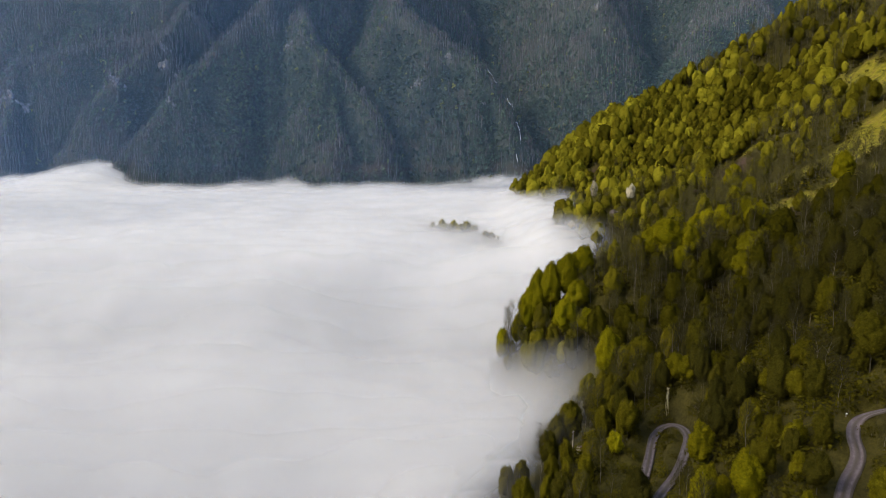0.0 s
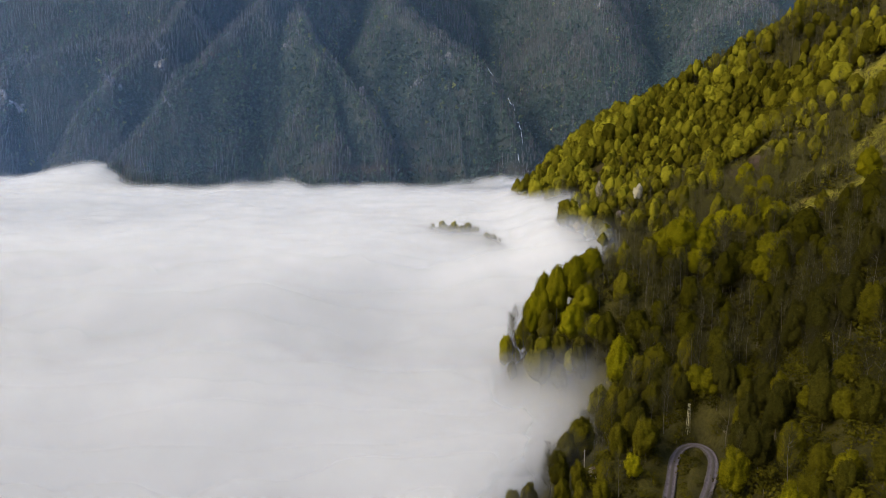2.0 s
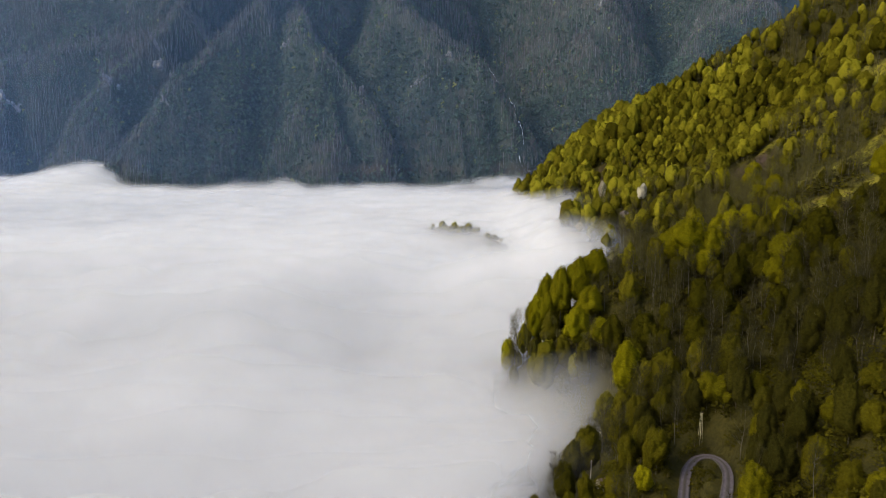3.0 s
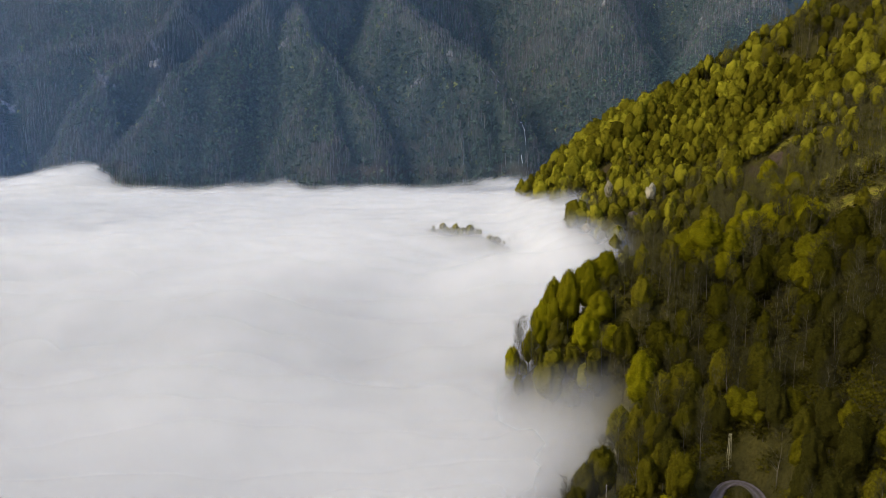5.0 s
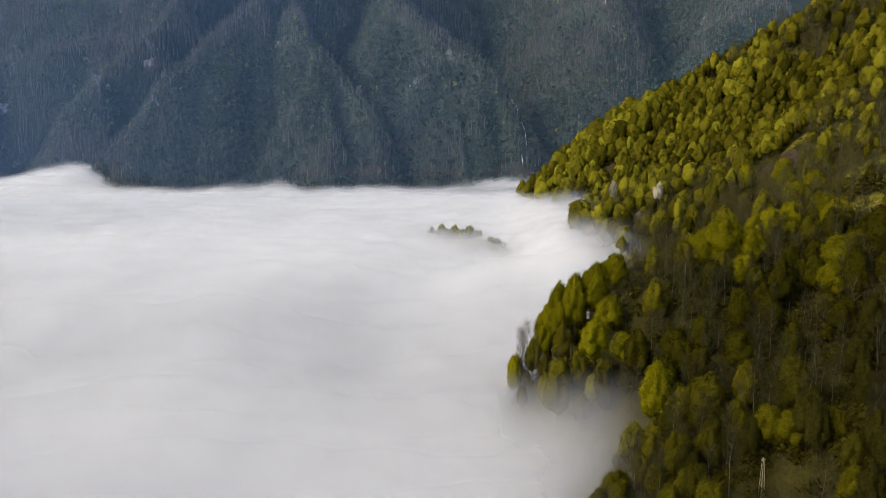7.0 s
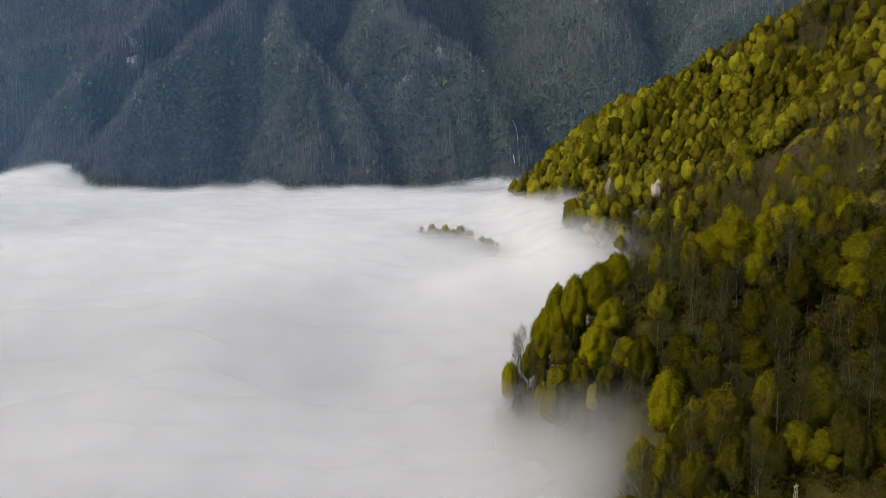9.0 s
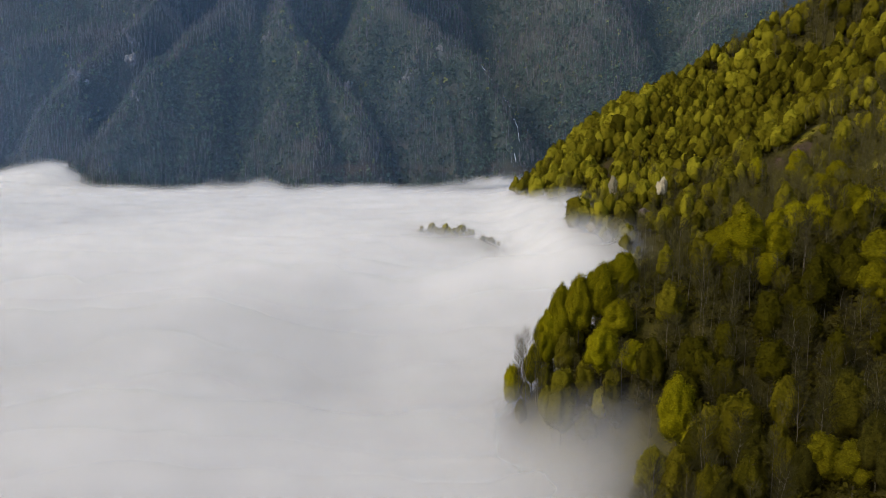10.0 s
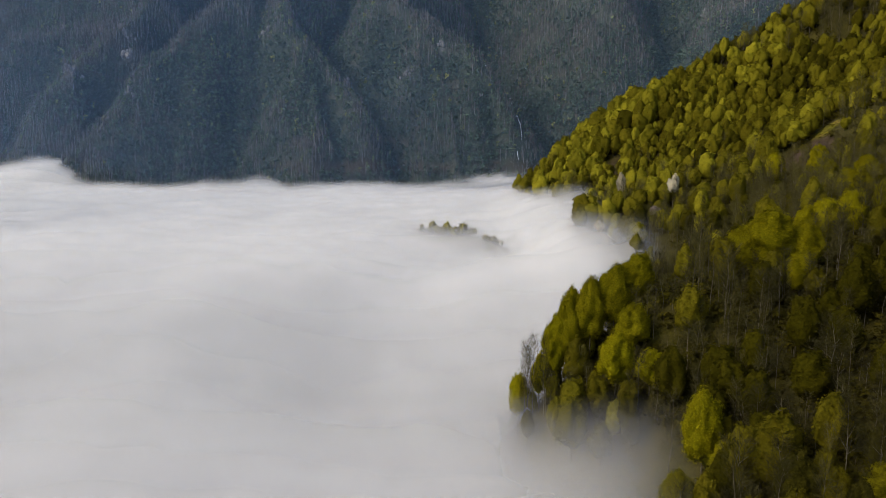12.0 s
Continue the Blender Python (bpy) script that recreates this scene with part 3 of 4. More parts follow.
def twig_crown(height, radius, count, width=0.16, length=2.4, spread=1.0):
    """Bare twigs: thin blades that rise outwards."""
    k = rng.uniform(0.38, 1.0, count) - 0.3 * (1 - spread)
    a = rng.uniform(0, 2 * np.pi, count)
    reach = radius * rng.uniform(0.1, 1, count) * np.sqrt(np.clip(1.25 - k, 0.1, 1)) * 0.9
    at = np.stack([np.cos(a) * reach, np.sin(a) * reach, height * k], 1)
    up = np.stack([np.cos(a) * 0.6, np.sin(a) * 0.6, rng.uniform(0.2, 1.2, count)], 1) + rng.normal(size=(count, 3)) * 0.3
    up = up * (spread, spread, 1)
    up /= np.linalg.norm(up, axis=1)[:, None]
    side = np.cross(up, rng.normal(size=(count, 3)))
    side /= np.linalg.norm(side, axis=1)[:, None]
    ln = (length * rng.uniform(0.5, 1.2, count))[:, None]
    return np.stack([at - side * width * 0.5, at + side * width * 0.5, at + up * ln + side * width * 0.2, at + up * ln - side * width * 0.2], 1)


def welded(q):
    """Quads as shared vertices and corners, so that clumps shade smoothly."""
    v, back = np.unique(np.round(q.reshape(-1, 3), 3), axis=0, return_inverse=True)
    return v, back.reshape(-1, 4)


def quad_mesh(name, q, material):
    v, f = welded(q)
    return mesh_of(name, v, f, [material], smooth=True)


def shape(kind, detail, low=(0.06, 0.2)):
    """Trunk and crown of a tree 20 m high; detail 2 for near trees, 1 and 0 for those farther off."""
    h = 20.0
    if kind == "leafy":
        r = rng.uniform(3.7, 4.9)
        count, size, lobes = ((170, 1.0, 16), (800, 0.66, 26), (3800, 0.34, 40))[detail]
        return trunk(h, r, (0, 0, 5)[detail]), leafy_crown(h, r, count, size, lobes, (4, 6, 8)[detail], rng.uniform(*low), (0.5, 0.45, 0.36)[detail], ((0.27, 0.42), (0.24, 0.38), (0.2, 0.34))[detail])
    r = rng.uniform(2.6, 3.8)
    return trunk(h, r, (0, 2, 5)[detail], 0.03, 0.7), twig_crown(h, r, (80, 170, 420)[detail], (0.24, 0.17, 0.09)[detail], 2.3)


def part(name, me, parent, label=""):
    ob = new(name, me)
    ob.parent = parent
    return tagged(ob, label)


def stand(name, meshes, x, y, z, tall, wide, hue, label, category, group):
    """One tree as a thing of its own, with trunk and crown."""
    ob = new(name)
    ob.matrix_basis = Matrix.LocRotScale((x, y, z), Euler((0, 0, rng.uniform(0, 6.28))), (wide, wide, tall))
    part("trunk", meshes[0], ob)
    part("crown", meshes[1], ob).color = (hue, hue, hue, 1)
    return tagged(ob, label, category, group)


def wood(name, shapes, spots, materials, label, category="trees"):
    """Many trees as one thing: spots are rows of x, y, z, height scale, width scale, tint."""
    vs, fs, slots, tints, made = [], [], [], [], 0
    which = rng.integers(0, len(shapes), len(spots))
    for k, (stem, crown) in enumerate(shapes):
        s = spots[which == k]
        if not len(s):
            continue
        q, f = welded(np.concatenate([stem, crown]))
        a = rng.uniform(0, 6.28, len(s))
        x = q[None, :, 0] * np.cos(a)[:, None] - q[None, :, 1] * np.sin(a)[:, None]
        y = q[None, :, 0] * np.sin(a)[:, None] + q[None, :, 1] * np.cos(a)[:, None]
        v = np.stack([s[:, 0, None] + x * s[:, 4, None], s[:, 1, None] + y * s[:, 4, None], s[:, 2, None] + q[None, :, 2] * s[:, 3, None]], -1)
        vs.append(v.reshape(-1, 3))
        fs.append((f[None] + (np.arange(len(s)) * len(q))[:, None, None]).reshape(-1, 4) + made)
        made += v.size // 3
        slots.append(np.tile(np.repeat((0, 1), (len(stem), len(crown))), len(s)))
        tints.append(np.repeat(s[:, 5], len(q)))
    me = mesh_of(name, np.concatenate(vs), np.concatenate(fs), materials, np.concatenate(slots), [("tint", np.concatenate(tints))], smooth=True)
    return tagged(new(name, me), label, category, kind="stuff")


def scatter(x0, x1, y0, y1, gap):
    """Places on a shaken grid."""
    px, py = np.meshgrid(np.arange(x0, x1, gap), np.arange(y0, y1, gap))
    px = px.ravel() + rng.uniform(-0.48, 0.48, px.size) * gap
    py = py.ravel() + rng.uniform(-0.48, 0.48, py.size) * gap
    return px, py


def off_track(x, y, room, open_side=0.0):
    """Clear of the tracks, and of the falling side below them, where the ground lies open for that many metres."""
    near = np.full(np.shape(x), 1e9)
    for n, (half, points) in enumerate(TRACKS):
        line = smooth_line(points, 60)
        for p in line:
            near = np.minimum(near, np.hypot(x - p[0], y - p[1]))
        for p in line[28:45] if n == 0 else line[10:27]:
            for back in np.arange(5.0, open_side + 0.1, 5.0):
                near = np.minimum(near, np.hypot(x - p[0] + back * 0.35, y - p[1] + back * 0.94) + room * 0.3)
    return near > room


# Trees that stand out: place, height of the top, half width.
MARKED = [
    (33, 339, 107, 4.2), (41, 340, 115, 4.2), (73, 334, 154, 6.5), (66, 331, 150, 6.5), (58, 333, 146, 6), (52, 336, 142, 6), (46, 338, 132, 5.0), (47, 343, 127, 4.2),
    (69, 319, 138, 7), (62, 313, 130, 6.5), (71, 306, 126, 6.5), (72, 267, 127, 5.5), (76, 261, 115, 5), (62, 257, 110, 5),
    (113, 316, 171, 7.5), (107, 321, 165, 6.5), (122, 312, 167, 7.5), (117, 305, 158, 6.5), (136, 277, 168, 7.5), (143, 281, 169, 7.5), (130, 271, 160, 7), (125, 266, 150, 6.5),
    (127, 340, 170, 7), (131, 328, 171, 6.5), (136, 327, 174, 7.5), (143, 323, 177, 7.5), (153, 318, 181, 7.5), (154, 310, 179, 6.5), (178, 368, 189, 6), (191, 462, 192, 6), (194, 428, 192, 6), (201, 440, 195, 5.5), (166, 360, 184, 6),
    (190, 302, 204, 5), (85, 158, 142, 5), (93, 157, 139, 5.5), (68, 132, 134, 5), (76, 130, 134, 5), (61, 137, 128, 5.5), (53, 184, 113, 6.5), (47, 190, 108, 5.5), (86, 146, 140, 5), (83, 206, 134, 4.4), (89, 199, 137, 4.6), (81, 213, 133, 4.2),
]
HUT, TOWER = (48.6, 203.8), (75.4, 203.0)
px, py = scatter(-10, 440, 70, 830, 7.2)
pz = land(px, py)
slope_ok = off_track(px, py, 4.0, 8.0) & (pz < 400) & (pz > fog_top(px, py) - np.where(py > 450, 18, 21)) & (spot(px, py, MEADOWS) < 0.5) & (spot(px, py, BARE) < 0.4)
for cx, cy in (HUT, (47.6, 196), (46.8, 188), (46, 212), (44.5, 203)):
    slope_ok &= np.hypot(px - cx, py - cy) > 5.5
slope_ok &= np.hypot(px - TOWER[0], py - TOWER[1]) > 5
for mx, my, mz, mr in MARKED:
    slope_ok &= np.hypot(px - mx, py - my) > mr * 0.75
slope_ok &= rng.uniform(size=len(px)) < np.interp(py, (70, 300, 400, 560, 700), (1, 0.95, 0.88, 0.86, 0.8))
px, py, pz = px[slope_ok], py[slope_ok], pz[slope_ok]
leafy_share = np.interp(py, (60, 150, 230, 290, 340, 420, 480, 560, 620, 760), (0.66, 0.6, 0.36, 0.24, 0.24, 0.3, 0.5, 0.75, 0.88, 0.95)) + 0.35 * fbm(px, py, 55, 111, 3)
leafy_share = leafy_share + 0.3 * step(190, 250, px) * step(380, 420, py) - 0.75 * step(255, 300, pz + 25 * fbm(px, py, 60, 113, 2))
leafy_share = leafy_share + 0.6 * (1 - step(58, 78, px)) * step(285, 300, py) * (1 - step(345, 360, py))
leafy = rng.uniform(size=len(px)) < leafy_share
size = np.clip(0.75 + 0.25 * fbm(px, py, 60, 117, 2) + rng.normal(size=len(px)) * 0.14, 0.35, 1.2)
size *= np.interp(py, (60, 200, 300, 400, 560, 700), (0.75, 0.95, 1.2, 1.1, 1.15, 1.3))
rib = fbm(px * 0.22 + 0.12 * py, py, 44, 47, 2)
size *= 1 + 0.4 * np.clip(rib, -0.6, 0.6) * step(400, 460, py)
size *= 1 - 0.45 * step(145, 165, px) * step(265, 280, py) * (1 - step(385, 405, py))
size *= 1 - 0.5 * step(195, 210, px) * (1 - step(245, 260, px)) * step(425, 440, py) * (1 - step(475, 490, py))
size *= 1 - 0.5 * (1 - step(45, 75, px)) * step(530, 550, py)
size *= 1 - 0.45 * (1 - step(125, 150, px)) * step(345, 360, py) * (1 - step(425, 445, py))   # low growth behind the near spur
# Tint also carries light and shade: darker near slope, lighter ribs and skyline.
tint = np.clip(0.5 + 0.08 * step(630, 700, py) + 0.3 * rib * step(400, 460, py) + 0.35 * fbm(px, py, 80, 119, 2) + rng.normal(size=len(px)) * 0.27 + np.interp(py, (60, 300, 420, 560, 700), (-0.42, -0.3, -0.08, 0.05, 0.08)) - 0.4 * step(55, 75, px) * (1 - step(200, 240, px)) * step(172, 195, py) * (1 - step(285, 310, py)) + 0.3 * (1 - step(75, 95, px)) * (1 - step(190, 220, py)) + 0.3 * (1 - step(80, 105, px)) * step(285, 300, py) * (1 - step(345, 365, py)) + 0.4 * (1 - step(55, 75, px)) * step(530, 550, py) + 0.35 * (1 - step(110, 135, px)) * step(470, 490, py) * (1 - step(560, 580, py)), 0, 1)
# Upper limit holds the shaded near slope dark through its leaf colour.
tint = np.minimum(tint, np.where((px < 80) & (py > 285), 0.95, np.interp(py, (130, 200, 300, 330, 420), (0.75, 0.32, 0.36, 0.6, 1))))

margin = px > 0.74 * py + 22
order = [i for i in np.argsort(py) if not margin[i]]
lf, bf = [i for i in order if leafy[i]], [i for i in order if not leafy[i]]
near_leafy = [tuple(quad_mesh(n, q, m) for n, q, m in zip(("trunk", "crown"), shape("leafy", 2), (bark_mat, leaf_mat))) for _ in range(8)]
high_leafy = [tuple(quad_mesh(n, q, m) for n, q, m in zip(("trunk", "crown"), shape("leafy", 2, (0.16, 0.28)), (bark_mat, leaf_mat))) for _ in range(4)]
near_bare = [tuple(quad_mesh(n, q, m) for n, q, m in zip(("trunk", "crown"), shape("bare", 2), (trunk_mat, twig_mat))) for _ in range(6)]
ONE_BY_ONE = 210
LEAFY_LABEL, BARE_LABEL = "spring-green broadleaf tree with a rounded leafy crown on the slope", "grey leafless tree with a thin pale trunk on the slope"
for n, (x, y, top, half) in enumerate(MARKED):
    z = float(land(x, y)) - 0.3
    # Hue is cut on the near slope, where shade is painted into the crowns.
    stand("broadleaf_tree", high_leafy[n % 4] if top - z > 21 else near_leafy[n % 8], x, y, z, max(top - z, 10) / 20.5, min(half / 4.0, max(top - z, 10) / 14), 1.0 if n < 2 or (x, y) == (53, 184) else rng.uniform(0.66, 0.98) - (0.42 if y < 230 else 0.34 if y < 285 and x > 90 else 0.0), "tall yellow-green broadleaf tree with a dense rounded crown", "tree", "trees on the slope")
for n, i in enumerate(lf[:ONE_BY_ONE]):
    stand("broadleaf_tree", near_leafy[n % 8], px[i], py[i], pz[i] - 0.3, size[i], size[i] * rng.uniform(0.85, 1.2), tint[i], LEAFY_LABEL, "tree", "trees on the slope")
for n, i in enumerate(bf[:ONE_BY_ONE]):
    stand("bare_tree", near_bare[n % 6], px[i], py[i], pz[i] - 0.3, size[i] * 0.95, size[i] * rng.uniform(0.8, 1.15), tint[i], BARE_LABEL, "tree", "bare trees on the slope")


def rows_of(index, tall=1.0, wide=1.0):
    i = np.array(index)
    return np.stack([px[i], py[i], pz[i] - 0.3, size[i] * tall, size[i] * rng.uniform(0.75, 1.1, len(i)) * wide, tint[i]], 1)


rest = rows_of(lf[ONE_BY_ONE:], 1.0, 1.24)
mid, back = rest[rest[:, 1] < 430] * (1, 1, 1, 1, 0.88, 1), rest[rest[:, 1] >= 430]
wood("leafy_wood", [shape("leafy", 1) for _ in range(6)], mid, [bark_mat, leaf_far_mat], "spring-green broadleaf wood covering the steep slope")
wood("upper_leafy_wood", [shape("leafy", 0) for _ in range(7)], back, [bark_mat, leaf_far_mat], "sunlit yellow-green broadleaf wood on the upper spur")
sx, sy = scatter(45, 270, 215, 480, 6.3)
sz = land(sx, sy)
ok = (rng.uniform(size=len(sx)) < 0.6 + 0.5 * fbm(sx, sy, 50, 121, 2)) & off_track(sx, sy, 5) & (sz > fog_top(sx, sy) - 10) & (spot(sx, sy, MEADOWS) < 0.3) & (spot(sx, sy, BARE) < 0.3) & (sx < 0.74 * sy + 22)
slim = np.stack([sx, sy, sz - 0.3, rng.uniform(0.5, 0.95, len(sx)) * (1 - 0.4 * (1 - step(125, 150, sx)) * step(345, 360, sy) * (1 - step(425, 445, sy))), rng.uniform(0.6, 0.95, len(sx)), rng.uniform(0.1, 0.6, len(sx)) + 0.3 * step(290, 330, sy)], 1)[ok]
wood("bare_wood", [shape("bare", 1) for _ in range(8)], np.concatenate([rows_of(bf[ONE_BY_ONE:], 1.0), slim]), [trunk_mat, twig_far_mat], "grey leafless wood with thin pale trunks")

ix, iy = np.array([(x + rng.normal() * 4, y + rng.normal() * 5) for (x, y, _), (x1, y1, _) in zip(ISLET[1:], ISLET[2:]) for x, y in ((x + (x1 - x) * u, y + (y1 - y) * u) for u in np.linspace(0, 1, 34))]).T
iz, low = land(ix, iy), rng.uniform(0.12, 0.3, len(ix)) * rng.uniform(0.8, 1.3, len(ix))
wood("islet_wood", [shape("leafy", 1) for _ in range(5)], np.stack([ix, iy, iz - 0.4, low, low * rng.uniform(1.2, 1.9, len(ix)), rng.uniform(0.45, 0.9, len(ix))], 1)[iz > fog_top(ix, iy) - 14], [bark_mat, leaf_far_mat], "small spring-green trees on a crest rising out of the fog")
gx2, gy2 = scatter(-110, 300, -160, 72, 7.6)
gz2 = land(gx2, gy2)
ok = (gz2 > fog_top(gx2, gy2) - 15) & off_track(gx2, gy2, 5) & (np.hypot(gx2, gy2) > 14)
over = np.stack([gx2, gy2, gz2 - 0.3, rng.uniform(0.4, 0.75, len(gx2)), rng.uniform(0.6, 0.95, len(gx2)), rng.uniform(0.1, 0.6, len(gx2))], 1)[ok]
close = (over[:, 1] > -70) & (over[:, 0] < 150)
wood("slope_wood", [(tube((0, 0, -1), (0, 0, 9), 0.3, 0.15, 5), leafy_crown(20, 5.4, 60, 1.4, 12, 3, 0.1)) for _ in range(6)], over[close], [bark_mat, leaf_far_mat], "olive-green broadleaf wood on the slope above the gravel track")
over = over[~close]
wood("hillside_wood", [(tube((0, 0, -1), (0, 0, 9), 0.3, 0.15, 3), dome_crown(20, 6.0, 6)) for _ in range(6)], np.concatenate([rows_of(np.flatnonzero(margin)), over]), [bark_mat, leaf_far_mat], "broadleaf wood higher up on the steep slope")

# Bushes between the trees.
bx, by = scatter(-10, 430, 240, 800, 6.2)
bx, by = (np.concatenate(p) for p in zip((bx, by), scatter(-10, 200, 75, 240, 3.3), scatter(40, 190, 240, 345, 4.2)))
in_view = bx < 0.74 * by + 26
bx, by = bx[in_view], by[in_view]
bz = land(bx, by)
ok = off_track(bx, by, 2.8, 0.0) & (bz > fog_top(bx, by) - np.where(by > 400, 6, 8)) & (bz < 390) & (rng.uniform(size=len(bx)) < 0.85 - 0.3 * spot(bx, by, MEADOWS) - 0.7 * spot(bx, by, BARE))
bx, by, bz = bx[ok], by[ok], bz[ok]
leafy_bushes = [(tube((0, 0, -1), (0, 0, 4), 0.3, 0.1, 3), np.concatenate([leaf_clump(10, 5.2, 60, 1.7, 0.0, 0.6), leaf_clump(12, 6.8, 150, 0.62, 0.0, 0.6)])) for _ in range(8)]
bushes = [(tube((0, 0, -1), (0, 0, 4), 0.3, 0.1, 3), np.concatenate([leaf_clump(10, 5.5, 14, 3.6, 0.0, 0.5), leaf_clump(12, 7.5, 32, 2.0, 0.0, 0.7)])) for _ in range(8)]
bs = rng.uniform(0.2, 0.52, len(bx)) * np.interp(by, (70, 150, 240, 260), (0.95, 1.05, 1.05, 1.05))
bs *= np.where(off_track(bx, by, 4.0, 12.0), 1.0, 0.7) * (1 - 0.55 * spot(bx, by, MEADOWS))
# Lower bush tint on the near slope: its shade is put into the colour.
bush_rows = np.stack([bx, by, bz - 0.4, bs, bs * 1.2, rng.uniform(0, 1, len(bx)) * (1 - 0.65 * step(50, 75, bx) * step(180, 205, by) * (1 - step(300, 330, by)))], 1)
wood("near_bushes", leafy_bushes, bush_rows[by < 240], [bark_mat, undergrowth_mat], "olive bushes and undergrowth beside the gravel track", "bushes")
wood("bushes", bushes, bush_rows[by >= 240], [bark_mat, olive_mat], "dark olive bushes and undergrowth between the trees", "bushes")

FALLS = [[(97, 1445), (108, 1416), (115, 1387)], [(131, 1322), (138.5, 1294), (140, 1284)], [(121.7, 1125), (125, 1092), (127.6, 1061), (127, 1046)], [(119, 1033), (120.5, 1025)]]

# The far wood: leafy and bare trees on the opposite wall of the valley.
wx, wy = scatter(-1200, 860, 930, 1700, 4.7)
wz = land(wx, wy)
ok = (far_wall(wx, wy) > hill(wx, wy)) & (wz > fog_top(wx, wy) - 14) & (wz < 560) & (wx > -0.78 * wy) & (wx < 0.6 * wy) & (spot(wx, wy, [(x, y - 3, 0.75 * k) for x, y, k in CLIFFS]) < 0.5)
ok &= rng.uniform(size=len(wx)) > 1.1 * earth_share(wx, wy, wz)
ok &= (wz > 190 + 0.62 * (wx - 200)) | (wx < 200)
for run in FALLS:
    for p in smooth_line([(x, y, 0) for x, y in run], 30):
        ok &= (np.hypot(wx - p[0], wy - p[1]) > 5) & (np.hypot(wx - p[0], wy - p[1] + 7) > 5)
wx, wy, wz = wx[ok], wy[ok], wz[ok]
rise = np.clip((wz - 0.25 * (land(wx - 32, wy) + land(wx + 32, wy) + land(wx, wy - 32) + land(wx, wy + 32))) / 11, -1, 1)
green = rng.uniform(size=len(wx)) < 0.98 - 0.4 * rise + 0.5 * fbm(wx, wy, 120, 131, 3) - 0.4 * step(300, 430, wz + 40 * fbm(wx, wy, 200, 137, 3)) - 0.35 * (1 - step(200, 290, wz))
ws = np.clip(rng.normal(0.56, 0.12, len(wx)), 0.3, 0.9)
# Crests lighter, gullies darker: their light and shade go into the leaf tint.
wt = np.clip(0.4 + 0.2 * rise + 0.35 * fbm(wx, wy, 150, 133, 3) + rng.normal(size=len(wx)) * 0.11, 0, 0.9)
wt = np.where(rng.uniform(size=len(wx)) < 0.02 * (1 + 2.5 * fbm(wx, wy, 70, 139, 2)) + 0.05 * np.clip(rise, 0, 1), rng.uniform(0.92, 1.0, len(wx)), wt)
far_rows = np.stack([wx, wy, wz - 0.5, ws, ws, wt], 1)
far_leafy = [(tube((0, 0, -1), (0, 0, 8), 0.4, 0.25, 3), leaf_clump(17, 5.6, 11, 5.2, 0.0)) for _ in range(16)]
far_bare = [(tube((0, 0, -1), (0, 0, 21), 0.6, 0.35, 3), twig_crown(19, 4.4, 9, 1.6, 5.0, 0.7)) for _ in range(10)]
wood("far_leafy_wood", far_leafy, far_rows[green], [bark_mat, hazed_green_mat], "dark green wood on the far mountain wall, blued for distance haze")
wood("far_bare_wood", far_bare, far_rows[~green] * (1, 1, 1, 1.25, 1, 1), [pale_bark_mat, far_grey_mat], "grey leafless wood on the far mountain wall")

# Bare trees on the tip of the wooded spur, and trees in blossom.
for n, (x, y, top) in enumerate([(37, 330, 124), (34.5, 333, 121), (40.5, 328, 124), (36, 336, 118), (75, 343, 146), (79, 341, 148), (83, 343, 149), (87, 342, 148), (92, 340, 148)]):
    z = float(land(x, y)) - 0.3
    stand("bare_tree", near_bare[n % 6], x, y, z, (top - z) / 21, 0.75, 0.3, "tall leafless tree standing against the fog", "tree", "bare trees on the slope")
near_blossom = [tuple(quad_mesh(n, q, m) for n, q, m in zip(("trunk", "crown"), (trunk(20, 4, 5), leafy_crown(20, 4.6, 900, 0.7, 14, 5, 0.58)), (bark_mat, blossom_mat))) for _ in range(2)]
for n, (x, y, top, half, hue) in enumerate([(146, 494, 178, 3.6, 0.9), (100, 487, 150, 3.2, 0.7), (127, 468, 160, 3.8, 0.0), (133, 560, 178, 3.4, 0.5), (131, 462, 155, 3.0, 0.0)]):
    z = float(land(x, y)) - 0.3
    stand("blossom_tree", near_blossom[n % 2], x, y, z, max(top - z, 8) / 20.5, half / 4.6, hue, "pale blossoming tree among green trees on the slope", "tree", "trees in blossom")

# Lower trees that close the wood of the upper spur.
ux, uy = scatter(40, 400, 410, 830, 7.4)
uz = land(ux, uy)
ok = (uz > fog_top(ux, uy)) & (uz < 262) & off_track(ux, uy, 5) & (spot(ux, uy, MEADOWS) < 0.3) & (spot(ux, uy, BARE) < 0.3) & (ux < 0.74 * uy + 22) & (rng.uniform(size=len(ux)) < 0.85 * step(520, 620, uy))
grown = rng.uniform(0.5, 0.85, len(ux))
wood("lower_leafy_wood", [shape("leafy", 0) for _ in range(5)], np.stack([ux, uy, uz - 0.3, grown, grown * 1.4, rng.uniform(0.2, 0.6, len(ux))], 1)[ok], [bark_mat, leaf_far_mat], "lower broadleaf trees between the tall ones of the upper spur")

# ---- small things ----
steel_mat = surface("pale_galvanised_steel", [(0.3, (0.22, 0.2, 0.12)), (0.7, (0.36, 0.33, 0.2))], 2.0, 9.0, 0.55, 0.2, 0.01)
old_wood_mat = surface("weathered_wood", [(0.3, (0.16, 0.14, 0.11)), (0.7, (0.3, 0.27, 0.22))], 0.8, 12.0, 0.85, 0.5, 0.02)
